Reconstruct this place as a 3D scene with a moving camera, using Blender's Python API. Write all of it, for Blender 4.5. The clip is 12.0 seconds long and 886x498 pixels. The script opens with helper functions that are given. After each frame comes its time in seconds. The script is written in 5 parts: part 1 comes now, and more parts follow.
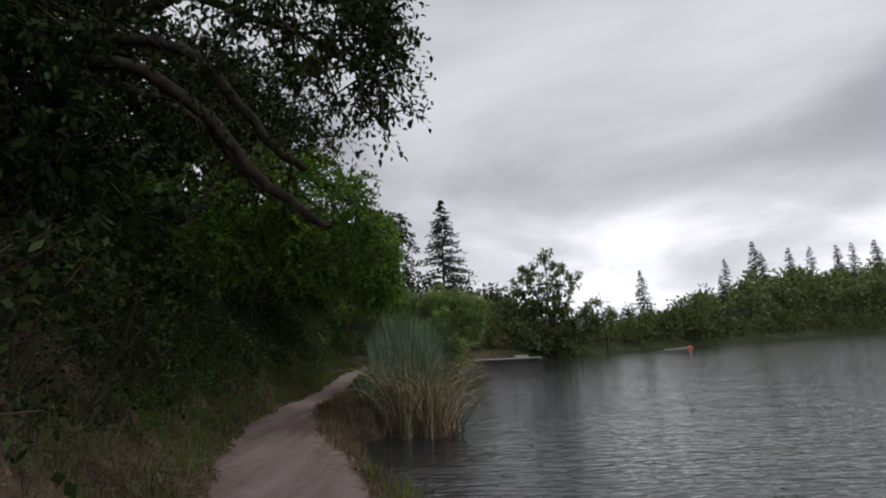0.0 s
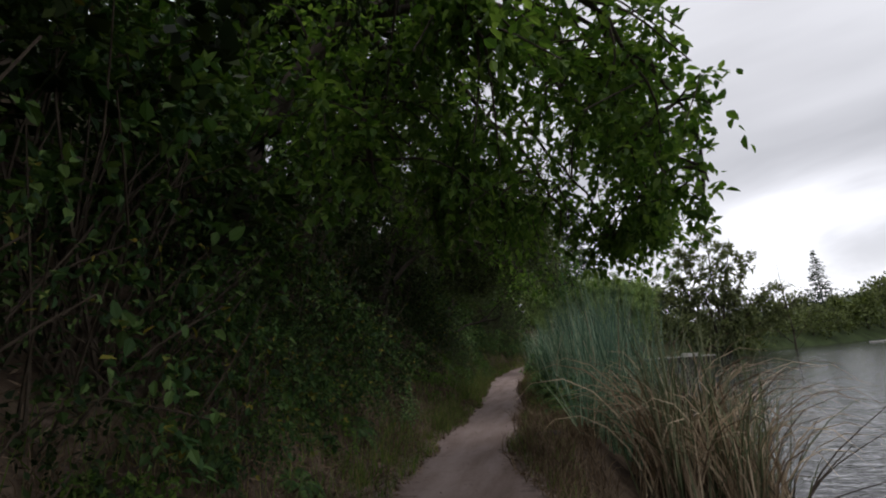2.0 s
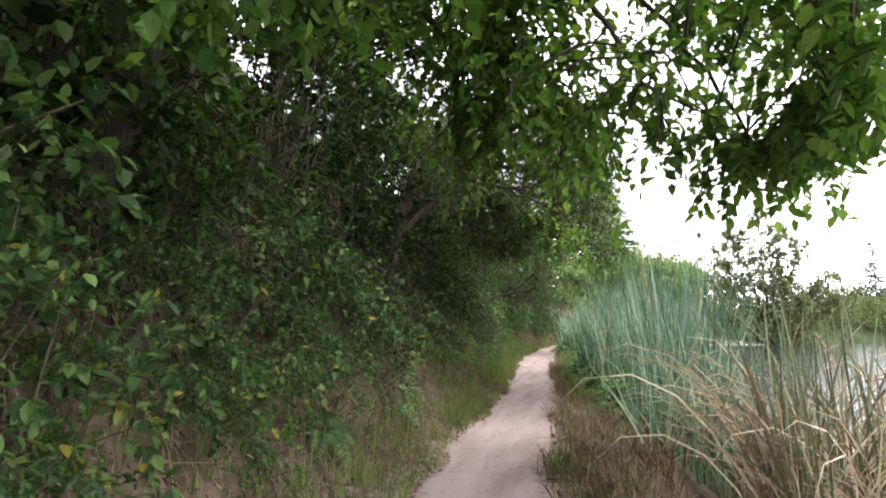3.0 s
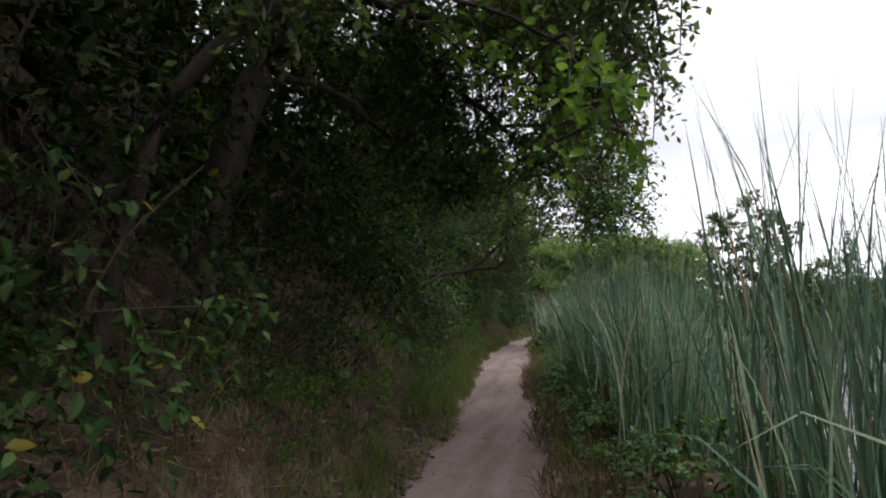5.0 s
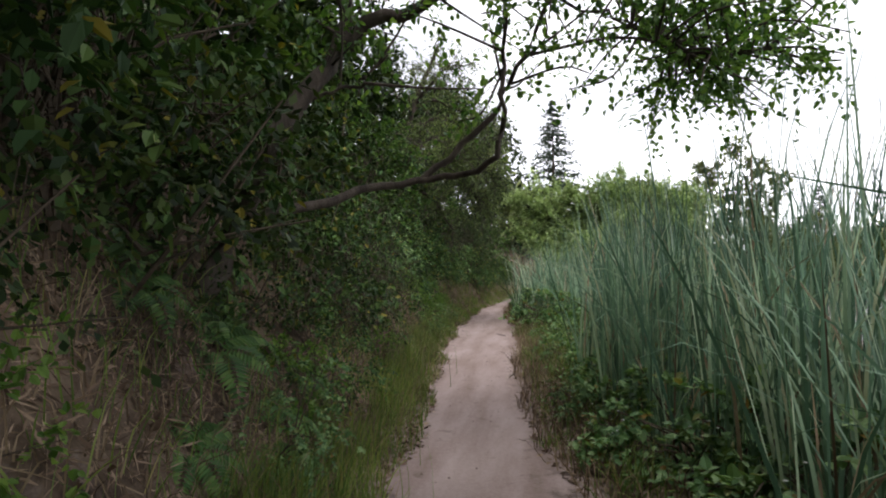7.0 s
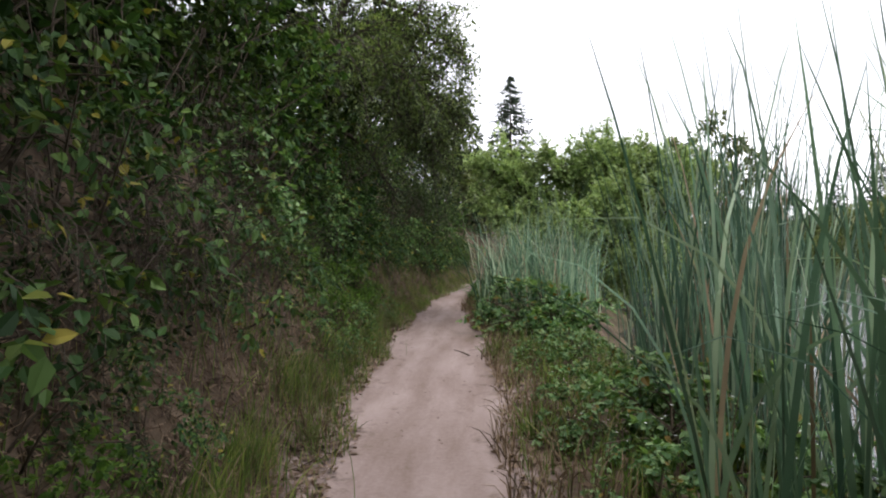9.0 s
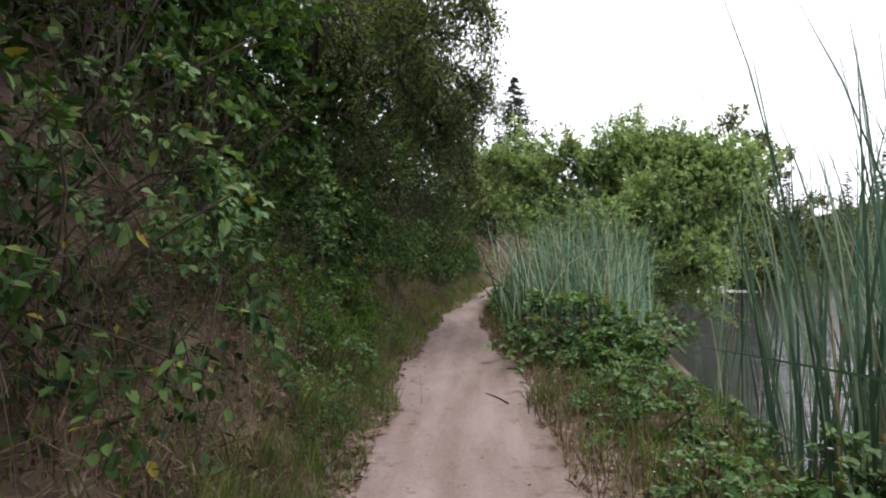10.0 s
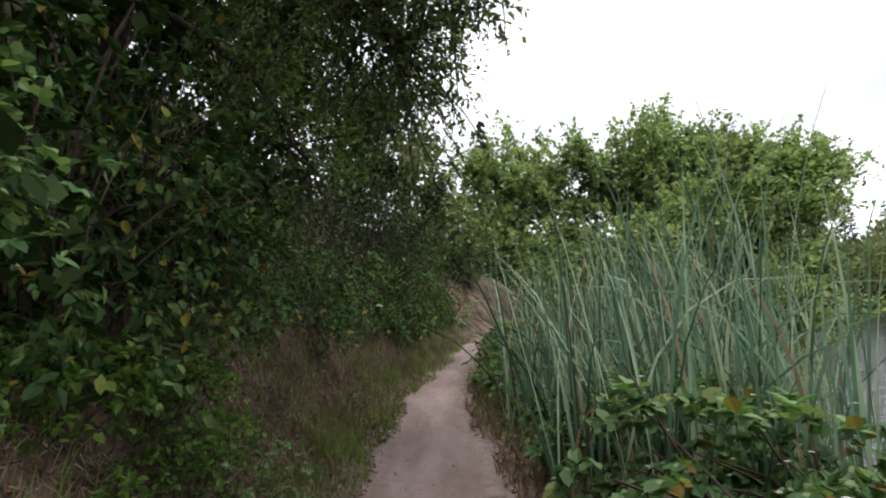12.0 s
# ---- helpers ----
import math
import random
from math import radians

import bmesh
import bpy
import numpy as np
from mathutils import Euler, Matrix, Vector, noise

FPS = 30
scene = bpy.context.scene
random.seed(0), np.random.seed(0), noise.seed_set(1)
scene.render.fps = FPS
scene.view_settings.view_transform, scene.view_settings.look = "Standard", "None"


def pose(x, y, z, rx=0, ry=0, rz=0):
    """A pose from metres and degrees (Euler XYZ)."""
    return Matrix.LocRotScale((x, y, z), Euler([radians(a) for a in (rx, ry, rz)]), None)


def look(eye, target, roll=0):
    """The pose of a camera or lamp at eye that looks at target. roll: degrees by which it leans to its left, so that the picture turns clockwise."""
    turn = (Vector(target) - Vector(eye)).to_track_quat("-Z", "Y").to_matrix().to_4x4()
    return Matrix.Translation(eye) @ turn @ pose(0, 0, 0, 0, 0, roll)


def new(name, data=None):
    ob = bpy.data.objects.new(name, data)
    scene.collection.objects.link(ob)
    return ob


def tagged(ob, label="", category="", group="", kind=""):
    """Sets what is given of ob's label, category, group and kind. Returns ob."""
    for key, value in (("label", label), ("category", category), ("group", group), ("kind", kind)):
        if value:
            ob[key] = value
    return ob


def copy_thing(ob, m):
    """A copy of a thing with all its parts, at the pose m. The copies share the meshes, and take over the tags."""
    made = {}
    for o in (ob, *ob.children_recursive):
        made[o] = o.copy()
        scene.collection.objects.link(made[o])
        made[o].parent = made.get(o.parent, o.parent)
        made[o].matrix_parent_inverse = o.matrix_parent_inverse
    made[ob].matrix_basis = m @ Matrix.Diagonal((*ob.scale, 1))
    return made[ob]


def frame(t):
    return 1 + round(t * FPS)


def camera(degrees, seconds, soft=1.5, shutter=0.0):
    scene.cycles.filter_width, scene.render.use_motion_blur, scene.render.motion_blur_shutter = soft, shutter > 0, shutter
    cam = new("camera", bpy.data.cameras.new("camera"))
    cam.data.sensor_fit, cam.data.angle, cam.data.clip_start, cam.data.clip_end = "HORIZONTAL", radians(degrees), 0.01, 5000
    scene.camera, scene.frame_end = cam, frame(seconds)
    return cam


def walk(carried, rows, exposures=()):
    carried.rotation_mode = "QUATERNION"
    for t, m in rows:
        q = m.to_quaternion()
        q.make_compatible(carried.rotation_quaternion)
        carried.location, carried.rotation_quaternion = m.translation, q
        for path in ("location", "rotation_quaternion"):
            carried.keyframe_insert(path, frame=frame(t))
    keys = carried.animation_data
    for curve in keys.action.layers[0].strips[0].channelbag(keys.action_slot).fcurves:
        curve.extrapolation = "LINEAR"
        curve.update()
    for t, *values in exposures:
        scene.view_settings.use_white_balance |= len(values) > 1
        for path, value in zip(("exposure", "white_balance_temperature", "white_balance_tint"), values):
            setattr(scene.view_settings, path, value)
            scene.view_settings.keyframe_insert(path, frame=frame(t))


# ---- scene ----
cam = camera(78.08, 12.0, 2.0)

# ---- camera: seconds, x, y, z, yaw, pitch, roll ----
PATH = [
    (0.0, 0.402, 0.000, 1.279, -0.000, 9.999, 2.725),
    (0.5, 0.012, 1.240, 1.312, 1.164, 10.017, 2.362),
    (1.0, -0.452, 2.460, 1.305, 3.310, 10.086, 2.668),
    (1.5, -0.929, 3.634, 1.278, 6.724, 10.379, 3.294),
    (2.0, -1.351, 4.686, 1.273, 12.853, 10.932, 4.079),
    (2.5, -1.571, 5.720, 1.286, 15.914, 9.789, 2.595),
    (3.0, -1.710, 6.683, 1.281, 15.645, 8.252, 0.851),
    (3.5, -1.789, 7.706, 1.308, 15.230, 7.648, 0.630),
    (4.0, -1.891, 8.769, 1.335, 14.645, 7.504, 0.762),
    (4.5, -2.010, 9.860, 1.360, 13.865, 7.345, 0.633),
    (5.0, -2.103, 10.970, 1.394, 12.865, 6.698, 0.100),
    (5.5, -2.182, 12.095, 1.433, 11.620, 5.088, -0.421),
    (6.0, -2.305, 13.212, 1.426, 11.923, 4.009, -0.395),
    (6.5, -2.560, 14.338, 1.404, 11.557, 3.420, 0.087),
    (7.0, -2.810, 15.500, 1.359, 9.172, 2.732, 0.834),
    (7.2, -2.874, 15.971, 1.355, 8.519, 1.955, 1.188),
    (7.5, -2.954, 16.662, 1.354, 7.529, 1.027, 1.513),
    (8.0, -3.036, 17.767, 1.363, 5.946, 0.316, 1.371),
    (8.5, -3.094, 18.812, 1.349, 4.739, 0.419, 0.660),
    (9.0, -3.180, 19.806, 1.331, 4.180, 0.847, -0.042),
    (9.5, -3.347, 20.757, 1.363, 4.542, 1.112, 0.383),
    (10.0, -3.532, 21.634, 1.382, 4.478, 1.356, 0.544),
    (10.5, -3.639, 22.582, 1.369, 3.516, 1.324, 0.629),
    (11.0, -3.672, 23.619, 1.363, 1.559, 1.623, 0.439),
    (11.5, -3.694, 24.722, 1.387, 1.263, 3.308, 1.182),
    (12.0, -3.767, 25.779, 1.401, 1.211, 6.518, 1.985),
]
EXPOSURE = [(0.0, 0.0), (1.5, 0.0), (2.0, 0.2), (2.4, 1.25), (2.8, 2.45), (3.3, 2.6), (4.2, 1.3), (4.8, 0.85), (5.3, 1.05),
            (6.5, 1.4), (7.2, 1.45), (8.0, 1.45), (9.0, 1.4), (10.5, 1.36), (12.0, 1.25)]
walk(cam, [(r[0], pose(r[1], r[2], r[3], 90 + r[5], r[6], r[4])) for r in PATH], EXPOSURE)


# ---- sky and sun: an overcast day ----
def make_sky():
    world = bpy.data.worlds.new("overcast_sky")
    scene.world = world
    world.use_nodes = True
    nt = world.node_tree
    nt.nodes.clear()
    out = nt.nodes.new("ShaderNodeOutputWorld")
    bg = nt.nodes.new("ShaderNodeBackground")
    sky = nt.nodes.new("ShaderNodeTexSky")
    sky.sky_type, sky.sun_disc = "NISHITA", False
    sky.sun_elevation, sky.sun_rotation = radians(67), radians(173)
    coord = nt.nodes.new("ShaderNodeTexCoord")
    sep = nt.nodes.new("ShaderNodeSeparateXYZ")
    nt.links.new(coord.outputs["Generated"], sep.inputs[0])
    # a cloud layer: project the direction on a flat ceiling, so that bands narrow towards the horizon
    lift = nt.nodes.new("ShaderNodeMath")
    lift.operation = "ADD"
    lift.inputs[1].default_value = 0.22
    absz = nt.nodes.new("ShaderNodeMath")
    absz.operation = "ABSOLUTE"
    nt.links.new(sep.outputs["Z"], absz.inputs[0])
    nt.links.new(absz.outputs[0], lift.inputs[0])
    comb = nt.nodes.new("ShaderNodeCombineXYZ")
    for axis in ("X", "Y"):
        div = nt.nodes.new("ShaderNodeMath")
        div.operation = "DIVIDE"
        nt.links.new(sep.outputs[axis], div.inputs[0])
        nt.links.new(lift.outputs[0], div.inputs[1])
        nt.links.new(div.outputs[0], comb.inputs[axis])
    big = nt.nodes.new("ShaderNodeTexNoise")
    big.inputs["Scale"].default_value, big.inputs["Detail"].default_value = 0.9, 5.0
    big.inputs["Roughness"].default_value = 0.5
    big.inputs["Distortion"].default_value = 0.4
    shift = nt.nodes.new("ShaderNodeMapping")
    shift.inputs["Location"].default_value = (3.1, 1.3, 0.0)
    nt.links.new(comb.outputs[0], shift.inputs[0])
    nt.links.new(shift.outputs[0], big.inputs["Vector"])
    ramp = nt.nodes.new("ShaderNodeValToRGB")
    ramp.color_ramp.interpolation = "EASE"
    ramp.color_ramp.elements[0].position, ramp.color_ramp.elements[0].color = 0.33, (0.40, 0.40, 0.43, 1)
    ramp.color_ramp.elements[1].position, ramp.color_ramp.elements[1].color = 0.72, (0.80, 0.80, 0.85, 1)
    nt.links.new(big.outputs["Fac"], ramp.inputs[0])
    # brighter low down, where the cloud is thin
    low = nt.nodes.new("ShaderNodeMapRange")
    low.interpolation_type = "SMOOTHERSTEP"
    low.inputs["From Min"].default_value, low.inputs["From Max"].default_value = 0.34, 0.10
    low.inputs["To Min"].default_value, low.inputs["To Max"].default_value = 1.0, 1.7
    nt.links.new(absz.outputs[0], low.inputs["Value"])
    mul = nt.nodes.new("ShaderNodeVectorMath")
    mul.operation = "SCALE"
    nt.links.new(ramp.outputs[0], mul.inputs[0])
    nt.links.new(low.outputs[0], mul.inputs["Scale"])
    dim = nt.nodes.new("ShaderNodeVectorMath")
    dim.operation = "SCALE"
    dim.inputs["Scale"].default_value = 0.1
    nt.links.new(sky.outputs[0], dim.inputs[0])
    mix = nt.nodes.new("ShaderNodeMix")
    mix.data_type = "RGBA"
    mix.inputs[0].default_value = 0.92
    nt.links.new(dim.outputs[0], mix.inputs[6])
    nt.links.new(mul.outputs[0], mix.inputs[7])
    nt.links.new(mix.outputs[2], bg.inputs["Color"])
    bg.inputs["Strength"].default_value = 1.0
    nt.links.new(bg.outputs[0], out.inputs[0])


make_sky()
sun = new("sun", bpy.data.lights.new("sun", "SUN"))
sun.data.energy, sun.data.angle, sun.data.color = 0.8, radians(30), (1.0, 0.97, 0.93)
sun.matrix_world = look((1.5, -12, 28), (0, 0, 0))


# ---- materials ----
def shader(name):
    m = bpy.data.materials.new(name)
    m.use_nodes = True
    nt = m.node_tree
    nt.nodes.clear()
    out = nt.nodes.new("ShaderNodeOutputMaterial")
    b = nt.nodes.new("ShaderNodeBsdfPrincipled")
    nt.links.new(b.outputs[0], out.inputs[0])
    return m, nt, b, out


def noise_node(nt, scale, detail=4.0, rough=0.55, vector=None):
    n = nt.nodes.new("ShaderNodeTexNoise")
    n.inputs["Scale"].default_value, n.inputs["Detail"].default_value, n.inputs["Roughness"].default_value = scale, detail, rough
    if vector:
        nt.links.new(vector, n.inputs["Vector"])
    return n


def ramp_node(nt, fac, stops):
    r = nt.nodes.new("ShaderNodeValToRGB")
    e = r.color_ramp.elements
    e[0].position, e[0].color = stops[0][0], (*stops[0][1], 1)
    e[1].position, e[1].color = stops[-1][0], (*stops[-1][1], 1)
    for p, c in stops[1:-1]:
        k = e.new(p)
        k.color = (*c, 1)
    nt.links.new(fac, r.inputs[0])
    return r.outputs[0]


def leaf_material(name, dark, mid, light, rough=0.45, through_light=0.35, odd=None, glow=(1.5, 1.6, 0.6), gloss=0.2):
    """Leaves: each island its own shade, a little light shines through."""
    m, nt, b, out = shader(name)
    geo = nt.nodes.new("ShaderNodeNewGeometry")
    stops = [(0.0, dark), (0.5, mid), (0.93, light)]
    if odd:
        stops.append((0.985, odd))
    stops.append((1.0, odd or light))
    col = ramp_node(nt, geo.outputs["Random Per Island"], stops)
    n = noise_node(nt, 1.1, 3.0, vector=geo.outputs["Position"])
    var = nt.nodes.new("ShaderNodeHueSaturation")
    mr = nt.nodes.new("ShaderNodeMapRange")
    mr.inputs["From Min"].default_value, mr.inputs["From Max"].default_value = 0.3, 0.7
    mr.inputs["To Min"].default_value, mr.inputs["To Max"].default_value = 0.65, 1.3
    nt.links.new(n.outputs["Fac"], mr.inputs["Value"])
    nt.links.new(mr.outputs[0], var.inputs["Value"])
    nt.links.new(col, var.inputs["Color"])
    nt.links.new(var.outputs[0], b.inputs["Base Color"])
    b.inputs["Roughness"].default_value = rough
    b.inputs["Specular IOR Level"].default_value = gloss
    tr = nt.nodes.new("ShaderNodeBsdfTranslucent")
    warm = nt.nodes.new("ShaderNodeMix")
    warm.data_type, warm.blend_type = "RGBA", "MULTIPLY"
    warm.inputs[0].default_value = 1.0
    warm.inputs[7].default_value = (*glow, 1)
    nt.links.new(var.outputs[0], warm.inputs[6])
    nt.links.new(warm.outputs[2], tr.inputs["Color"])
    mix = nt.nodes.new("ShaderNodeMixShader")
    mix.inputs[0].default_value = through_light
    nt.links.new(b.outputs[0], mix.inputs[1])
    nt.links.new(tr.outputs[0], mix.inputs[2])
    nt.links.new(mix.outputs[0], out.inputs[0])
    return m


def rough_material(name, stops, scale, rough=0.9, bump=0.3, bump_scale=None, stretch=None):
    m, nt, b, out = shader(name)
    geo = nt.nodes.new("ShaderNodeTexCoord")
    vec = geo.outputs["Object"]
    if stretch:
        mp = nt.nodes.new("ShaderNodeMapping")
        mp.inputs["Scale"].default_value = stretch
        nt.links.new(vec, mp.inputs[0])
        vec = mp.outputs[0]
    n = noise_node(nt, scale, 6.0, 0.6, vec)
    nt.links.new(ramp_node(nt, n.outputs["Fac"], stops), b.inputs["Base Color"])
    b.inputs["Roughness"].default_value = rough
    b.inputs["Specular IOR Level"].default_value = 0.2
    n2 = noise_node(nt, bump_scale or scale * 5, 5.0, 0.65, vec)
    bp = nt.nodes.new("ShaderNodeBump")
    bp.inputs["Strength"].default_value, bp.inputs["Distance"].default_value = bump, 0.02
    nt.links.new(n2.outputs["Fac"], bp.inputs["Height"])
    nt.links.new(bp.outputs[0], b.inputs["Normal"])
    return m


def ground_material():
    """Bare earth: a trodden pinkish trail, brown litter on the bank, mud by the water. The trail's edge is a vertex attribute."""
    m, nt, b, out = shader("earth")
    tc = nt.nodes.new("ShaderNodeTexCoord")
    at = nt.nodes.new("ShaderNodeAttribute")
    at.attribute_name = "trodden"
    n = noise_node(nt, 2.2, 6.0, 0.62, tc.outputs["Object"])
    fine = noise_node(nt, 38.0, 5.0, 0.7, tc.outputs["Object"])
    mixn = nt.nodes.new("ShaderNodeMath")
    mixn.operation = "ADD"
    sc = nt.nodes.new("ShaderNodeMath")
    sc.operation = "MULTIPLY"
    sc.inputs[1].default_value = 0.35
    nt.links.new(fine.outputs["Fac"], sc.inputs[0])
    nt.links.new(n.outputs["Fac"], mixn.inputs[0])
    nt.links.new(sc.outputs[0], mixn.inputs[1])
    soil = ramp_node(nt, mixn.outputs[0], [(0.5, (0.03, 0.02, 0.014)), (0.66, (0.09, 0.064, 0.045)), (0.86, (0.21, 0.155, 0.11))])
    mp = nt.nodes.new("ShaderNodeMapping")
    mp.inputs["Scale"].default_value = (2.4, 0.45, 1.0)
    nt.links.new(tc.outputs["Object"], mp.inputs["Vector"])
    worn = noise_node(nt, 1.3, 5.0, 0.6, mp.outputs[0])
    mixd = nt.nodes.new("ShaderNodeMath")
    mixd.operation = "ADD"
    nt.links.new(worn.outputs["Fac"], mixd.inputs[0])
    nt.links.new(sc.outputs[0], mixd.inputs[1])
    dust = ramp_node(nt, mixd.outputs[0], [(0.42, (0.19, 0.137, 0.112)), (0.66, (0.3, 0.228, 0.21)), (0.9, (0.4, 0.315, 0.296))])
    edge = nt.nodes.new("ShaderNodeMath")
    edge.operation = "ADD"
    wob = nt.nodes.new("ShaderNodeMapRange")
    wob.inputs["From Min"].default_value, wob.inputs["From Max"].default_value = 0.25, 0.75
    wob.inputs["To Min"].default_value, wob.inputs["To Max"].default_value = -0.55, 0.55
    n3 = noise_node(nt, 6.0, 5.0, 0.65, tc.outputs["Object"])
    nt.links.new(n3.outputs["Fac"], wob.inputs["Value"])
    nt.links.new(at.outputs["Fac"], edge.inputs[0])
    nt.links.new(wob.outputs[0], edge.inputs[1])
    sm = nt.nodes.new("ShaderNodeMapRange")
    sm.interpolation_type = "SMOOTHSTEP"
    sm.inputs["From Min"].default_value, sm.inputs["From Max"].default_value = 0.12, 0.85
    nt.links.new(edge.outputs[0], sm.inputs["Value"])
    mix = nt.nodes.new("ShaderNodeMix")
    mix.data_type = "RGBA"
    nt.links.new(sm.outputs[0], mix.inputs[0])
    nt.links.new(soil, mix.inputs[6])
    nt.links.new(dust, mix.inputs[7])
    # far from the trail: grass and scrub
    at2 = nt.nodes.new("ShaderNodeAttribute")
    at2.attribute_name = "green"
    grass = ramp_node(nt, noise_node(nt, 0.5, 8.0, 0.7, tc.outputs["Object"]).outputs["Fac"],
                      [(0.35, (0.022, 0.034, 0.013)), (0.6, (0.05, 0.07, 0.025)), (0.75, (0.09, 0.10, 0.045))])
    mix2 = nt.nodes.new("ShaderNodeMix")
    mix2.data_type = "RGBA"
    nt.links.new(at2.outputs["Fac"], mix2.inputs[0])
    nt.links.new(mix.outputs[2], mix2.inputs[6])
    nt.links.new(grass, mix2.inputs[7])
    nt.links.new(mix2.outputs[2], b.inputs["Base Color"])
    b.inputs["Roughness"].default_value = 0.93
    b.inputs["Specular IOR Level"].default_value = 0.15
    bp = nt.nodes.new("ShaderNodeBump")
    bp.inputs["Strength"].default_value, bp.inputs["Distance"].default_value = 0.7, 0.02
    nt.links.new(mixn.outputs[0], bp.inputs["Height"])
    nt.links.new(bp.outputs[0], b.inputs["Normal"])
    return m


def water_material():
    m, nt, b, out = shader("lake_water")
    b.inputs["Base Color"].default_value = (0.027, 0.028, 0.031, 1)
    b.inputs["Roughness"].default_value = 0.03
    b.inputs["IOR"].default_value = 1.33
    tc = nt.nodes.new("ShaderNodeTexCoord")
    mp = nt.nodes.new("ShaderNodeMapping")
    mp.inputs["Rotation"].default_value = (0, 0, radians(12))
    mp.inputs["Scale"].default_value = (1.4, 3.9, 1)
    nt.links.new(tc.outputs["Object"], mp.inputs[0])
    a = noise_node(nt, 2.1, 2.5, 0.5, mp.outputs[0])
    a.inputs["Distortion"].default_value = 0.6
    c = noise_node(nt, 0.25, 2.0, 0.5, mp.outputs[0])
    add = nt.nodes.new("ShaderNodeMath")
    add.operation = "MULTIPLY_ADD"
    add.inputs[1].default_value = 1.6
    nt.links.new(c.outputs["Fac"], add.inputs[0])
    nt.links.new(a.outputs["Fac"], add.inputs[2])
    bp = nt.nodes.new("ShaderNodeBump")
    bp.inputs["Strength"].default_value, bp.inputs["Distance"].default_value = 1.0, 0.026
    nt.links.new(add.outputs[0], bp.inputs["Height"])
    nt.links.new(bp.outputs[0], b.inputs["Normal"])
    return m


EARTH, WATER = ground_material(), water_material()
BARK = rough_material("bark", [(0.3, (0.028, 0.022, 0.018)), (0.6, (0.075, 0.06, 0.048)), (0.8, (0.13, 0.115, 0.10))], 9, 0.9, 0.8, 30, (1, 1, 0.25))
TWIG = rough_material("dry_twig", [(0.3, (0.035, 0.026, 0.018)), (0.7, (0.12, 0.095, 0.07))], 12, 0.9, 0.3)
CANE = rough_material("dead_cane", [(0.3, (0.035, 0.027, 0.02)), (0.7, (0.125, 0.1, 0.08))], 10, 0.85, 0.3)
# live oak: tone and gloss cut below real leaves, deep shade put into the colour
LEAF_OAK_SHADED = leaf_material("leaf_live_oak_shaded", (0.010, 0.019, 0.007), (0.024, 0.043, 0.014), (0.068, 0.098, 0.032), 0.5, 0.12, gloss=0.1)
LEAF_BRAMBLE = leaf_material("leaf_bramble", (0.04, 0.085, 0.035), (0.12, 0.22, 0.09), (0.27, 0.38, 0.19), 0.45, 0.3, (0.2, 0.13, 0.03))
LEAF_SHRUB = leaf_material("leaf_shrub", (0.016, 0.038, 0.013), (0.045, 0.095, 0.028), (0.12, 0.19, 0.055), 0.5, 0.15, (0.26, 0.22, 0.04), gloss=0.15)
LEAF_POISON = leaf_material("leaf_bright", (0.04, 0.09, 0.018), (0.085, 0.165, 0.032), (0.18, 0.28, 0.075), 0.45, 0.5, None, (1.45, 1.45, 0.75))
LEAF_HAZEL = leaf_material("leaf_hazel", (0.02, 0.05, 0.016), (0.06, 0.125, 0.034), (0.14, 0.22, 0.06), 0.45, 0.25)
LEAF_GREY = leaf_material("leaf_grey_oak", (0.034, 0.05, 0.025), (0.088, 0.118, 0.058), (0.175, 0.215, 0.112), 0.5, 0.4)
LEAF_OVER = leaf_material("leaf_arching_oak", (0.03, 0.07, 0.02), (0.075, 0.15, 0.04), (0.15, 0.235, 0.07), 0.45, 0.4)
LEAF_ALDER = leaf_material("leaf_alder", (0.15, 0.22, 0.085), (0.25, 0.335, 0.14), (0.36, 0.44, 0.21), 0.5, 0.45, None, (1.3, 1.35, 0.85))
LEAF_WILLOW = leaf_material("leaf_willow", (0.065, 0.08, 0.036), (0.12, 0.14, 0.066), (0.2, 0.225, 0.115), 0.55, 0.3)
LEAF_FAR = leaf_material("leaf_far", (0.038, 0.052, 0.018), (0.078, 0.1, 0.034), (0.14, 0.165, 0.06), 0.6, 0.2)
LEAF_FAR_DARK = leaf_material("leaf_far_dark", (0.018, 0.028, 0.014), (0.034, 0.048, 0.021), (0.055, 0.074, 0.03), 0.6, 0.15)
NEEDLES = leaf_material("needles", (0.022, 0.034, 0.025), (0.04, 0.058, 0.042), (0.065, 0.088, 0.062), 0.6, 0.15)
FERN = leaf_material("fern_frond", (0.04, 0.085, 0.028), (0.075, 0.15, 0.045), (0.13, 0.21, 0.065), 0.5, 0.25)
BLADE = leaf_material("cattail_blade", (0.045, 0.1, 0.065), (0.19, 0.31, 0.205), (0.44, 0.54, 0.37), 0.38, 0.28, (0.38, 0.33, 0.2), (1.15, 1.2, 0.9))
BLADE_TALL = leaf_material("cattail_tall_blade", (0.03, 0.068, 0.046), (0.115, 0.195, 0.135), (0.31, 0.4, 0.28), 0.38, 0.25, (0.33, 0.29, 0.18), (1.1, 1.15, 0.9))
BLADE_GREY = leaf_material("cattail_fading", (0.05, 0.07, 0.035), (0.14, 0.165, 0.09), (0.3, 0.31, 0.19), 0.5, 0.2, None, (1.1, 1.1, 0.8))
BLADE_DRY = leaf_material("cattail_straw", (0.12, 0.085, 0.055), (0.34, 0.25, 0.165), (0.6, 0.48, 0.34), 0.7, 0.15, None, (1.1, 1.0, 0.8))
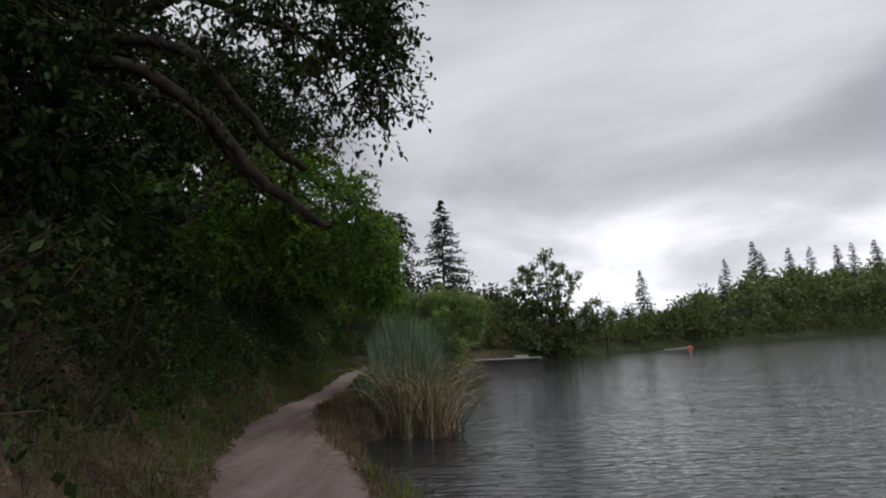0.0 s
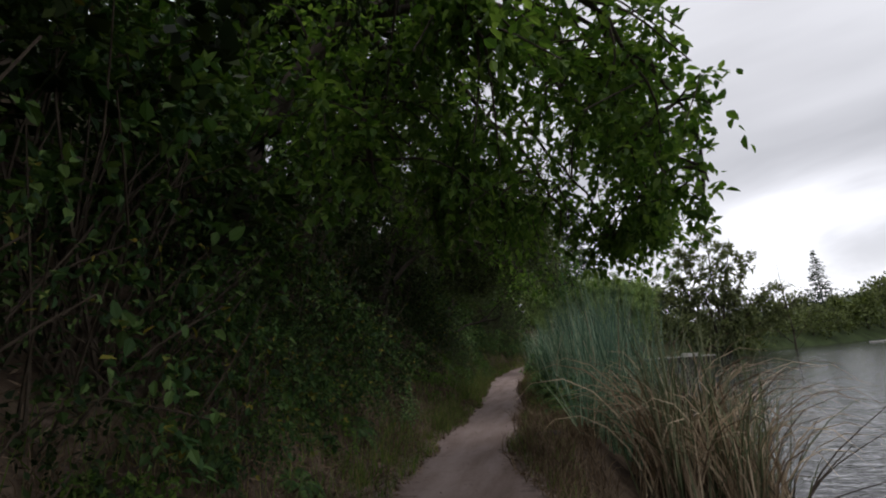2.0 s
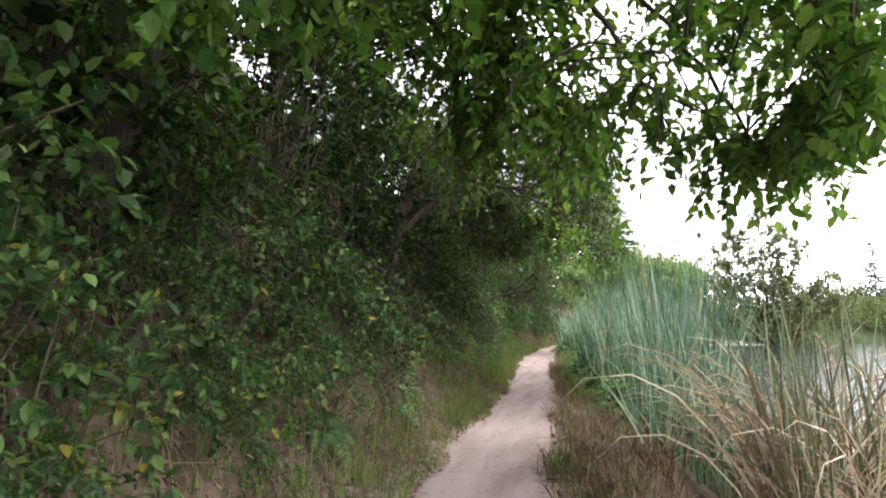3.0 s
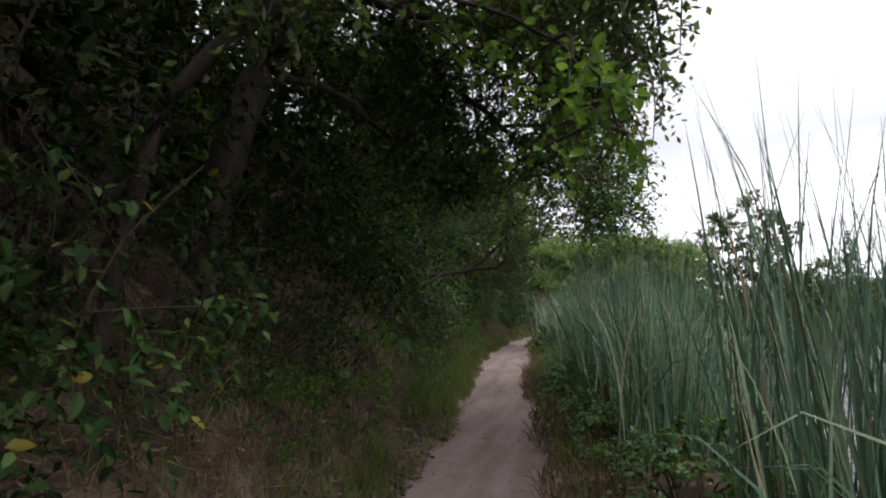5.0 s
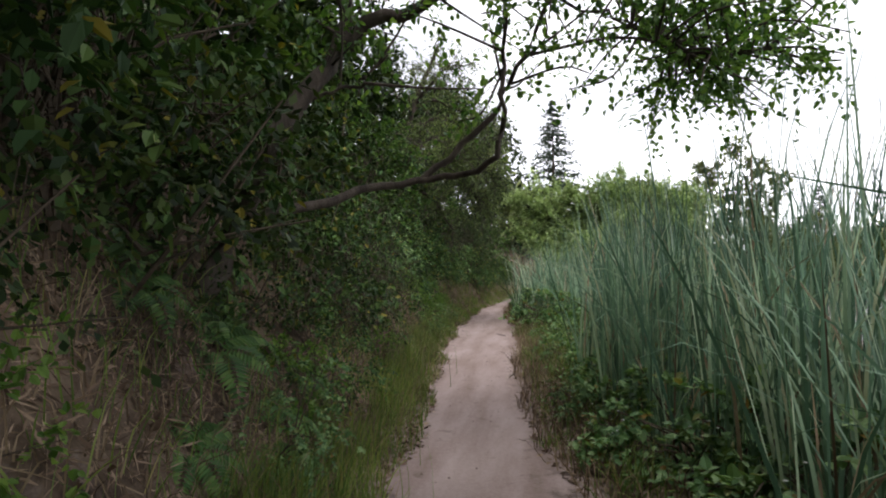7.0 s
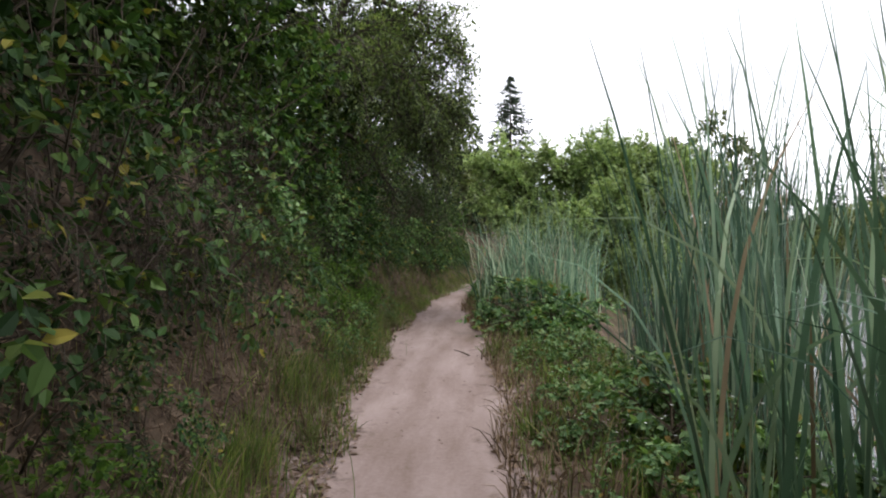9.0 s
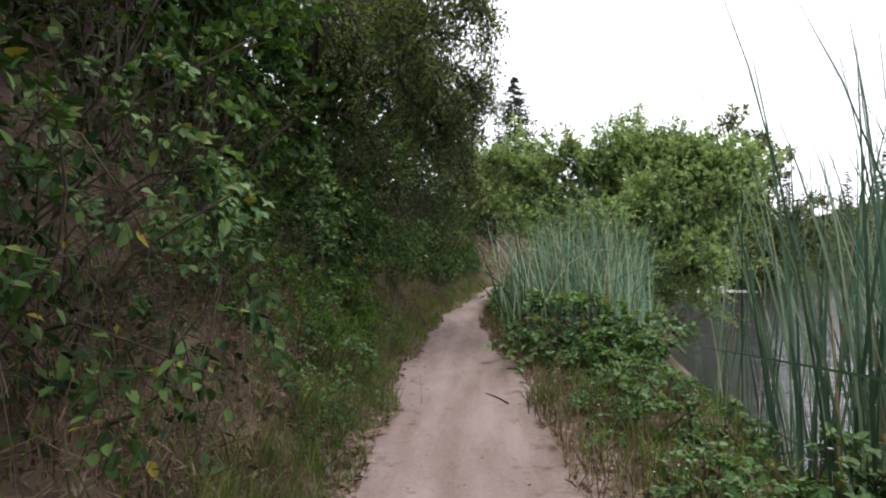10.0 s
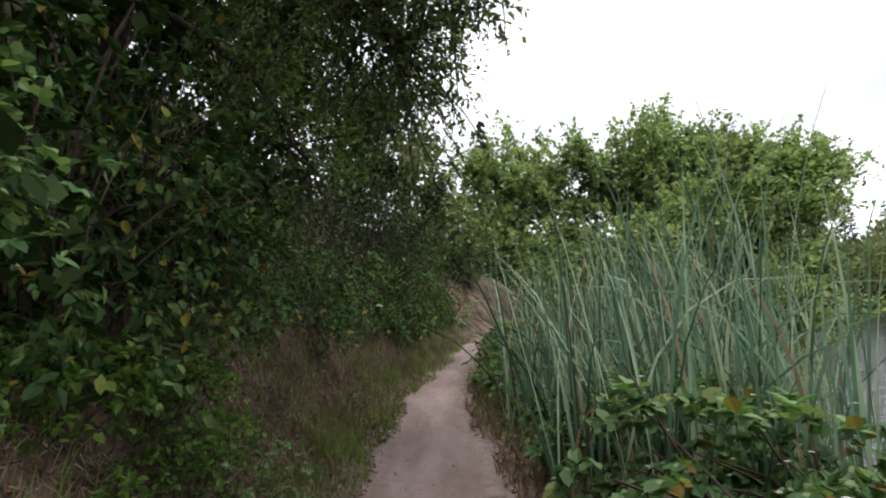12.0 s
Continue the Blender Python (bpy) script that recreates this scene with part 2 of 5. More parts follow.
GRASS = leaf_material("grass", (0.05, 0.095, 0.022), (0.115, 0.18, 0.042), (0.22, 0.26, 0.085), 0.55, 0.3, (0.3, 0.25, 0.12))
STRAW = leaf_material("dry_grass", (0.07, 0.05, 0.03), (0.15, 0.108, 0.068), (0.28, 0.21, 0.14), 0.8, 0.15, None, (1.1, 1.0, 0.8))
GRIT = leaf_material("grit", (0.12, 0.085, 0.07), (0.2, 0.15, 0.125), (0.3, 0.23, 0.2), 0.9, 0.0)
PETAL = leaf_material("petal", (0.6, 0.6, 0.58), (0.7, 0.7, 0.68), (0.78, 0.78, 0.76), 0.6, 0.2, None, (1, 1, 1))
LITTER = leaf_material("leaf_litter", (0.045, 0.029, 0.019), (0.14, 0.093, 0.064), (0.31, 0.225, 0.16), 0.85, 0.05)


# ---- geometry helpers ----
def mesh_of(name, verts, quads=None, tris=None, smooth=False):
    verts = np.asarray(verts, np.float32).reshape(-1, 3)
    q = np.asarray(quads if quads is not None else [], np.int32).reshape(-1, 4)
    t = np.asarray(tris if tris is not None else [], np.int32).reshape(-1, 3)
    me = bpy.data.meshes.new(name)
    me.vertices.add(len(verts))
    me.vertices.foreach_set("co", verts.ravel())
    me.loops.add(q.size + t.size)
    me.loops.foreach_set("vertex_index", np.concatenate([q.ravel(), t.ravel()]))
    me.polygons.add(len(q) + len(t))
    sizes = np.concatenate([np.full(len(q), 4, np.int32), np.full(len(t), 3, np.int32)])
    me.polygons.foreach_set("loop_start", np.concatenate([[0], np.cumsum(sizes)[:-1]]).astype(np.int32))
    me.polygons.foreach_set("use_smooth", np.full(len(sizes), smooth))
    me.update(calc_edges=True)
    me.validate()
    return me


def thing(name, label, category, group="", kind="", at=None):
    ob = new(name)
    ob.empty_display_size = 0.1
    if at is not None:
        ob.matrix_basis = at
    return tagged(ob, label, category, group, kind)


def part(name, me, material, parent=None, label="", kind=""):
    ob = new(name, me)
    if not me.materials:
        me.materials.append(material)
    if parent is not None:
        ob.parent = parent
    return tagged(ob, label, kind=kind)


def unit(v):
    return v / np.maximum(np.linalg.norm(v, axis=-1, keepdims=True), 1e-9)


LEAF_T = np.array([0.0, 0.32, 0.72, 1.0, 0.72, 0.32])
LEAF_W = np.array([0.0, -0.5, -0.36, 0.0, 0.36, 0.5])


def leaves(pos, along, normal, length, width, fold=0.25, droop=0.2):
    """Folded, drooping leaves of two quads each; all arguments are arrays of n."""
    n = len(pos)
    along = unit(along)
    side = unit(np.cross(normal, along))
    up = np.cross(along, side)
    length, width = np.broadcast_to(length, n), np.broadcast_to(width, n)
    t, w = LEAF_T[None, :, None], LEAF_W[None, :, None]
    v = (pos[:, None] + along[:, None] * t * length[:, None, None] + side[:, None] * w * width[:, None, None]
         + up[:, None] * (np.abs(w) * fold * width[:, None, None] - droop * t * t * length[:, None, None]))
    b = np.arange(n)[:, None] * 6
    q = np.concatenate([b + [0, 1, 2, 3], b + [0, 3, 4, 5]], 1).reshape(-1, 4)
    return v.reshape(-1, 3), q


def sprays(pos, along, normal, length, width):
    """Simple flat quads for far foliage."""
    n = len(pos)
    along = unit(along)
    side = unit(np.cross(normal, along))
    length, width = np.broadcast_to(length, n)[:, None], np.broadcast_to(width, n)[:, None]
    v = np.stack([pos, pos + along * length * 0.55 + side * width * 0.5, pos + along * length,
                  pos + along * length * 0.45 - side * width * 0.5], 1)
    return v.reshape(-1, 3), np.arange(n * 4).reshape(-1, 4)


def join(pieces):
    vs, qs, k = [], [], 0
    for v, q in pieces:
        vs.append(v)
        qs.append(q + k)
        k += len(v)
    return np.concatenate(vs), np.concatenate(qs)


def tube(points, radii, sides=6):
    p = np.asarray(points, float)
    r = np.broadcast_to(np.asarray(radii, float), len(p))
    d = unit(np.gradient(p, axis=0))
    ref = np.where(np.abs(d[:, 2:3]) > 0.9, [[1.0, 0, 0]], [[0, 0, 1.0]])
    a = unit(np.cross(d, ref))
    b = np.cross(d, a)
    ang = np.linspace(0, 2 * np.pi, sides, endpoint=False)
    v = p[:, None] + r[:, None, None] * (a[:, None] * np.cos(ang)[None, :, None] + b[:, None] * np.sin(ang)[None, :, None])
    i, j = np.meshgrid(np.arange(len(p) - 1), np.arange(sides), indexing="ij")
    k = (j + 1) % sides
    q = np.stack([i * sides + j, i * sides + k, (i + 1) * sides + k, (i + 1) * sides + j], -1).reshape(-1, 4)
    return v.reshape(-1, 3), q


def curve_points(ctrl, n):
    """A smooth line (Catmull-Rom) through the control points."""
    c = np.asarray(ctrl, float)
    c = np.concatenate([[2 * c[0] - c[1]], c, [2 * c[-1] - c[-2]]])
    out = []
    for s in np.linspace(0, len(c) - 3 - 1e-6, n):
        i = int(s)
        t = s - i
        p0, p1, p2, p3 = c[i:i + 4]
        out.append(0.5 * (2 * p1 + (p2 - p0) * t + (2 * p0 - 5 * p1 + 4 * p2 - p3) * t * t + (3 * p1 - p0 - 3 * p2 + p3) * t ** 3))
    return np.array(out)


def ribbons(base, azim, lean, height, width, bend, rng, rings=6):
    """Long blades: arrays of n. lean and bend are angles from upright at the foot, and added towards the tip."""
    n = len(base)
    s = np.linspace(0, 1, rings)
    ang = lean[:, None] + bend[:, None] * s[None] ** 2.2
    step = height[:, None] / (rings - 1)
    out = np.stack([np.cos(azim), np.sin(azim), 0 * azim], 1)
    d = out[:, None] * np.sin(ang)[..., None] + np.array([0, 0, 1.0]) * np.cos(ang)[..., None]
    p = base[:, None] + np.concatenate([np.zeros((n, 1, 3)), np.cumsum(d[:, :-1] * step[..., None], 1)], 1)
    twist = rng.uniform(0, np.pi, n)[:, None] + rng.uniform(-0.8, 0.8, n)[:, None] * s[None]
    flat = np.stack([-np.sin(azim), np.cos(azim), 0 * azim], 1)[:, None]
    other = np.cross(d, np.broadcast_to(flat, d.shape))
    side = flat * np.cos(twist)[..., None] + other * np.sin(twist)[..., None]
    w = width[:, None] * np.clip(1.0 - s[None] ** 3, 0.04, 1) * 0.5
    v = np.stack([p - side * w[..., None], p + side * w[..., None]], 2).reshape(-1, 3)
    b = (np.arange(n) * rings * 2)[:, None] + (np.arange(rings - 1) * 2)[None]
    q = np.stack([b, b + 1, b + 3, b + 2], -1).reshape(-1, 4)
    return v, q


def rand_dirs(rng, n, up=0.0):
    d = rng.normal(size=(n, 3))
    d[:, 2] += up
    return unit(d)


# ---- the lie of the land ----
TRAIL_Y = [-40, -10, 0, 2.5, 4.7, 6.7, 7.7, 9, 10.3, 11.8, 14.3, 16, 18, 20, 22, 24, 26, 28, 30.5, 34, 37.7, 40, 43, 48, 56]
TRAIL_X = [8.4, 2.8, 0.25, -0.4, -0.87, -1.6, -1.9, -2.27, -2.56, -2.72, -2.82, -2.86, -3.08, -3.3, -3.5, -3.65, -3.75, -3.87, -4.02, -4.1, -3.6, -3.5, -3.2, -1.5, 3.0]
WATER_Z = -0.4


def trail_x(y):
    y = np.asarray(y, float)
    return (np.interp(y - 0.8, TRAIL_Y, TRAIL_X) + np.interp(y, TRAIL_Y, TRAIL_X) + np.interp(y + 0.8, TRAIL_Y, TRAIL_X)) / 3


def trail_z(y):
    return np.interp(y, [0, 6, 11, 16, 25, 32, 43, 60], [0.0, 0.03, 0.12, 0.1, 0.12, 0.18, 0.36, 0.6])


def half_width(y):
    y = np.asarray(y, float)
    return np.interp(y, [0, 5, 8, 10.3, 12, 14, 18, 22, 24, 26, 28, 30.5, 34, 38], [0.82, 0.9, 0.8, 0.64, 0.6, 0.6, 0.61, 0.58, 0.7, 0.76, 0.78, 0.6, 0.52, 0.44]) + 0.05 * np.sin(2.1 * y) + 0.035 * np.sin(4.7 * y + 1)


def shore_x(y):
    """How far from the trail's middle the water begins, on its near side."""
    return trail_x(y) + np.interp(y, [-40, -5, 2, 6, 9.5, 11, 16, 22, 28, 34, 38, 42, 46], [3.0, 1.8, 1.3, 1.15, 1.25, 1.9, 2.4, 2.3, 2.7, 4.6, 5.2, 5.0, 5.0]) + 0.15 * np.sin(y * 1.7)


def far_shore_y(x):
    return np.interp(x, [-10, 0, 3, 7, 11, 18, 28, 42, 75, 120, 200, 400, 1200], [49, 49.5, 51, 53, 55, 60, 70, 82, 110, 138, 190, 300, 700])


def fbm(x, y, s):
    return (np.sin(x * 1.3 * s + 1.7 * np.sin(y * 0.9 * s)) + np.sin(y * 1.7 * s + 1.3 * np.sin(x * 1.1 * s + 2)) + 0.5 * np.sin((x + y) * 3.1 * s + 1)) / 2.5


def hill_share(x, y):
    """Hills stand at both ends of the view over the lake, with a low gap between."""
    return np.interp(x / np.maximum(y, 10.0), [-0.3, 0.06, 0.15, 0.22, 0.42, 0.6, 0.8], [1.2, 1.2, 0.7, 0.05, 0.08, 0.6, 1.2])


def land(x, y):
    x, y = np.asarray(x, float), np.asarray(y, float)
    u, hw, zt = x - trail_x(y), half_width(y), trail_z(y)
    # left: a cut bank, then the hillside
    d = np.maximum(-u - hw, 0)
    steep = 1 + 0.18 * np.sin(y * 0.8) + 0.1 * np.sin(y * 2.3 + 1)
    bank = np.interp(d, [0, 0.12, 0.4, 0.7, 1.0, 1.5, 2.5, 4, 8, 20, 60, 150, 400], [0, 0.05, 0.3, 0.72, 1.1, 1.75, 3.1, 4.9, 8.6, 16, 30, 40, 42])
    fade = np.interp(y, [34, 44, 62, 90], [1.0, 0.75, 0.4, 0.2])
    left = zt + bank * np.where(d < 2, steep, 1 + 0.1 * fbm(x, y, 0.3)) * fade + 0.05 * fbm(x, y, 2.1) * np.clip(d * 2, 0, 1)
    # right: a shoulder, then the lake bed
    inside = np.minimum(x - shore_x(y), far_shore_y(x) - y)
    e = np.maximum(-inside, 0)
    shore = WATER_Z + np.minimum(e * 0.9, 0.4 + zt) + np.where(y > far_shore_y(x), np.minimum(np.maximum(e - 1, 0) * 0.2, 2.0) + np.interp(e, [12, 60, 160, 400], [0, 2, 14, 30]) * (0.8 + 0.4 * fbm(x, y, 0.01)) * hill_share(x, y), 0)
    shore = np.where(y > far_shore_y(x), shore + np.interp(x, [60, 140, 300], [0, 6, 16]) * np.interp(e, [5, 60, 200], [0, 1, 1.6]), shore)
    bed = WATER_Z - np.minimum(np.maximum(inside, 0) * 0.5, 1.6)
    right = np.where(inside > 0, bed, shore) + 0.025 * fbm(x, y, 2.7)
    trod = zt - 0.025 * np.clip(1 - (u / 0.6) ** 2, 0, 1) + 0.006 * fbm(x, y, 0.9)
    z = np.where(u < -hw, left, np.where(u > hw, right, trod))
    # ease the step between trail and shoulder
    k = np.clip((u - hw) / 0.35, 0, 1)
    return np.where((u > hw) & (inside < 0), trod * (1 - k) + right * k, z)


def strip(lo, hi, step, grow, far):
    """Grid lines: even between lo and hi, then wider and wider out to far."""
    mid = list(np.arange(lo, hi, step))
    up, s = [hi], step
    while up[-1] < far:
        s *= grow
        up.append(up[-1] + s)
    down, s = [lo - step], step
    while down[-1] > -far:
        s *= grow
        down.append(down[-1] - s)
    return np.array(down[::-1] + mid + up)


def build_ground():
    xs, ys = strip(-6.0, 0.3, 0.14, 1.12, 2500), strip(-1, 45, 0.25, 1.12, 2500)
    X, Y = np.meshgrid(xs, ys)
    Z = land(X, Y)
    nx, ny = len(xs), len(ys)
    i, j = np.meshgrid(np.arange(ny - 1), np.arange(nx - 1), indexing="ij")
    q = np.stack([i * nx + j, i * nx + j + 1, (i + 1) * nx + j + 1, (i + 1) * nx + j], -1).reshape(-1, 4)
    me = mesh_of("ground", np.stack([X, Y, Z], -1), q, smooth=True)
    u = np.abs(X - trail_x(Y)) / half_width(Y)
    a = me.attributes.new("trodden", "FLOAT", "POINT")
    a.data.foreach_set("value", np.clip((1.62 - u) / 1.15, 0, 1).ravel().astype(np.float32))
    g = np.clip((np.abs(X - trail_x(Y)) - 3.0) / 3.0, 0, 1)
    a = me.attributes.new("green", "FLOAT", "POINT")
    a.data.foreach_set("value", g.ravel().astype(np.float32))
    tagged(part("ground", me, EARTH), "pinkish trodden dirt trail between brown bank and lake shore", "ground", kind="structure")
    w = mesh_of("water", [(-14, -300, WATER_Z), (1500, -300, WATER_Z), (1500, 1200, WATER_Z), (-14, 1200, WATER_Z)], [(0, 1, 2, 3)])
    tagged(part("water", w, WATER), "grey rippled lake water reflecting the cloudy sky", "lake", kind="structure")


build_ground()


# ---- shrubs on the bank ----
def twig_leaves(rng, start, d, n_each, length, leaf, width, up=1.0, droop=0.25, three=False, plain=False):
    """Leaves set along twigs. start, d: arrays of twigs."""
    n = len(start)
    t = np.tile(np.linspace(0.15, 1.0, n_each), n)
    s = np.repeat(start, n_each, 0)
    dd = np.repeat(d, n_each, 0)
    ln = np.repeat(length, n_each)
    p = s + dd * (t * ln)[:, None] + np.array([0, 0, -1.0]) * (droop * t * t * ln)[:, None]
    a = unit(dd * 0.6 + rand_dirs(rng, len(p)) * 0.9 + np.array([0, 0, -0.25]))
    nrm = rand_dirs(rng, len(p), up * 3)
    L = leaf * rng.uniform(0.6, 1.25, len(p))
    if plain:
        return sprays(p, a, nrm, L, L * width)
    if not three:
        return leaves(p, a, nrm, L, L * width)
    out = [leaves(p, a, nrm, L, L * width)]
    side = unit(np.cross(nrm, a))
    for k in (-1, 1):
        out.append(leaves(p, unit(a * 0.45 + side * k), nrm, L * 0.85, L * width * 0.85))
    return join(out)


def shrub(name, label, seed, radii, twigs, n_each, leaf, width, material, hang=0.0, three=False, category="shrub", group="", stem_mat=None, bare=12, blossom=0, plain=False):
    """A shrub: stems from its foot, and twigs with leaves through its rounded, uneven mass."""
    rng = np.random.default_rng(seed)
    rx, ry, rz = radii
    ob = thing(name, label, category, group)
    nl = 26
    lobes = rand_dirs(rng, nl, 0.2) * rng.uniform(0.35, 0.95, (nl, 1)) ** 0.6
    c = lobes[rng.integers(0, nl, twigs)]
    d = rand_dirs(rng, twigs, 0.15)
    r = rng.uniform(0.1, 1, twigs) ** 0.5 * 0.26
    p = (c + d * r[:, None]) * [rx, ry, rz] + [0, 0, rz * 0.75]
    out = unit(p - np.array([0, 0, rz * 0.5]) + rng.normal(size=(twigs, 3)) * 0.3 * rx + np.array([0, 0, -hang * rx]))
    ln = rng.uniform(0.16, 0.4, twigs) * (rx + ry) * 0.5
    v, q = twig_leaves(rng, p, out, n_each, ln, leaf, width, droop=0.25 + hang * 0.5, three=three, plain=plain)
    part("foliage", mesh_of(name + "_foliage", v, q), material, ob, kind="stuff")
    tubes = []
    for k in range(bare):
        e = p[rng.integers(0, twigs)]
        f = rng.normal(size=3) * [rx * 0.15, ry * 0.15, 0]
        m = (e + f) * 0.5 + rng.normal(size=3) * 0.12 * rx + [0, 0, rz * 0.12]
        tubes.append(tube(curve_points([f, m, e + (e - m) * 0.35], 6), np.linspace(0.013, 0.004, 6) * (0.6 + rx * 0.5), 4))
    v, q = join(tubes)
    part("stem_tangle", mesh_of(name + "_stems", v, q), stem_mat or TWIG, ob, kind="stuff")
    if blossom:
        c = p[rng.integers(0, twigs, blossom)] + out[rng.integers(0, twigs, blossom)] * 0.05 + [0, 0, rz * 0.45]
        c = np.repeat(c, 5, 0)
        a = np.tile(np.arange(5) * 2 * np.pi / 5, blossom)
        v, q = leaves(c, np.stack([np.cos(a), np.sin(a), 0 * a + 0.2], 1), np.tile([0.1, 0.0, 1.0], (5 * blossom, 1)), 0.016, 0.014, 0.2, 0.1)
        part("blossom_spray", mesh_of(name + "_blossoms", v, q), PETAL, ob, "small white blossoms", kind="stuff")
    return ob


def scatter(kinds, spots):
    """Set copies of the shrubs at the spots: (kind, x, y, z, scale, turn, tilt)."""
    used = set()
    for k, x, y, z, s, turn, tilt in spots:
        src = kinds[k]
        m = pose(x, y, z, tilt, tilt * 0.4, turn) @ Matrix.Diagonal((s, s, s, 1))
        if k not in used:
            src.matrix_basis = m
            used.add(k)
        else:
            c = copy_thing(src, m)
            c.matrix_basis = m
    for k, src in enumerate(kinds):
        if k not in used:
            for o in (*src.children_recursive, src):
                bpy.data.objects.remove(o)


def bank_shrubs():
    rng = np.random.default_rng(5)
    g = "shrubs along the bank"
    kinds = [
        shrub("bank_shrub", "dark green leafy shrub hanging over the bank", 11, (0.95, 1.0, 0.9), 150, 9, 0.08, 0.58, LEAF_SHRUB, 0.35, group=g),
        shrub("bank_shrub", "dense small-leaved evergreen shrub on the bank", 12, (0.95, 0.95, 0.95), 170, 9, 0.072, 0.55, LEAF_OAK_SHADED, 0.15, group=g, plain=True),
        shrub("bramble_curtain", "bramble with broad three-part leaves trailing down the bank", 13, (0.85, 1.0, 0.85), 80, 6, 0.075, 0.72, LEAF_BRAMBLE, 0.6, True, group=g),
        shrub("bank_shrub", "bright green broad-leaved shrub on the bank", 14, (0.8, 0.9, 0.8), 120, 9, 0.085, 0.68, LEAF_POISON, 0.3, group=g),
        shrub("bank_shrub", "half-bare twiggy shrub with grey stems on the bank", 15, (0.9, 1.0, 0.9), 130, 7, 0.05, 0.42, LEAF_SHRUB, 0.45, group=g, bare=26),
        shrub("tall_shrub", "tall dark evergreen shrub rising from the bank", 16, (1.05, 1.1, 1.75), 340, 9, 0.074, 0.52, LEAF_OAK_SHADED, 0.1, group=g, bare=26, plain=True),
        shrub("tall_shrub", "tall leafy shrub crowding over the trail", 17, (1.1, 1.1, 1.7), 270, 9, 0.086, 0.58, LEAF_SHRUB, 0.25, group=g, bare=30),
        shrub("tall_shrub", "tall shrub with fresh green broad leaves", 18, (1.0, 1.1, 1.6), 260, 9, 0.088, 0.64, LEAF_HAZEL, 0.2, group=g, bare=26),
        shrub("slope_shrub", "dark filler shrub on the slope, blocking skylight behind the bank", 19, (1.1, 1.1, 1.7), 260, 7, 0.15, 0.62, LEAF_OAK_SHADED, 0.1, group=g, bare=10, plain=True),
    ]
    spots = []
    for y in np.arange(-1.5, 46, 0.85):
        for row, (off, sink, s0) in enumerate(((0.78, 0.1, 0.5), (1.2, 0.42, 0.85))):
            yy = y + rng.uniform(-0.4, 0.4)
            if row == 0 and (rng.random() < 0.4 or 25.5 < yy < 31.5):
                continue
            x = float(trail_x(yy) - half_width(yy) - off + rng.uniform(-0.12, 0.12))
            z = float(land(x, yy)) - (0.1 if 25.5 < yy < 31.5 else sink)
            if yy < 6:
                k = rng.choice([1, 1, 1, 4])
            elif yy < 11:
                k = rng.choice([0, 0, 1, 2, 3, 4])
            elif yy < 19.5:
                k = rng.choice([1, 1, 1, 0])
            elif yy < 28:
                k = rng.choice([0, 0, 1, 2, 4, 4])
            else:
                k = rng.choice([0, 0, 1, 2])
            spots.append((int(k), x, yy, z, s0 * rng.uniform(0.85, 1.15), rng.uniform(0, 360), rng.uniform(-12, 12)))
    # tall growth behind, leaning out over the trail
    for y in np.arange(-2.5, 45, 1.35):
        yy = y + rng.uniform(-0.35, 0.35)
        x = float(trail_x(yy) - half_width(yy) - np.interp(yy, [0, 10, 19, 23, 30], [1.55, 1.6, 1.6, 1.5, 1.6]) + rng.uniform(-0.15, 0.1))
        k = int(rng.choice([7, 7, 6] if 6.5 < yy < 11 else [5] if yy < 17 else [6, 6, 7] if yy < 20 else [5, 5, 6] if yy < 23.5 else [6, 7, 7] if yy < 28 else [5, 6, 7]))
        spots.append((k, x, yy, float(land(x, yy)) - 0.35, rng.uniform(0.85, 1.1), rng.uniform(0, 360), rng.uniform(-5, 5)))
    for y, off in ((7.2, 1.5), (8.0, 1.55), (8.9, 1.5), (17.2, 1.35), (17.9, 1.4), (13.2, 1.4)):
        x = float(trail_x(y) - half_width(y)) - off
        spots.append((7 if y < 10 else 5 if y < 15 else 6, x, y, float(land(x, y)) - 0.4, 0.95, rng.uniform(0, 360), 0))
    # small growth low on the bank
    for y in np.arange(5.5, 26.5, 0.55):
        if rng.random() < 0.3 or 12 < y < 14 or 22.3 < y < 25:
            continue
        x = float(trail_x(y) - half_width(y) - rng.uniform(0.42, 0.75))
        spots.append((int(rng.choice([0, 0, 2, 3])), x, y, float(land(x, y)) - 0.1, rng.uniform(0.28, 0.42), rng.uniform(0, 360), 0))
    for y in np.arange(7.6, 12.2, 0.5):
        for d in (0.75, 1.25, 1.8):
            yy = y + rng.uniform(-0.2, 0.2)
            x = float(trail_x(yy) - half_width(yy) - d)
            spots.append((int(rng.choice([0, 0, 4, 1])), x, yy, float(land(x, yy)) - 0.2, rng.uniform(0.45, 0.65), rng.uniform(0, 360), 0))
    for y in np.arange(24.9, 29.0, 0.34):
        for d in (0.4, 0.8, 1.25):
            yy = y + rng.uniform(-0.15, 0.15)
            if rng.random() < 0.2:
                continue
            x = float(trail_x(yy) - half_width(yy) - d - rng.uniform(-0.1, 0.1))
            spots.append((int(rng.choice([0, 2, 3, 3])), x, yy, float(land(x, yy)) - 0.12, rng.uniform(0.3, 0.45), rng.uniform(0, 360), 0))
    for x, y, z, sc in ((-5.2, 28.6, 0.3, 0.5), (-5.45, 28.1, 0.55, 0.55), (-5.5, 27.3, 0.6, 0.5)):
        spots.append((3, x, y, z, sc, rng.uniform(0, 360), 0))
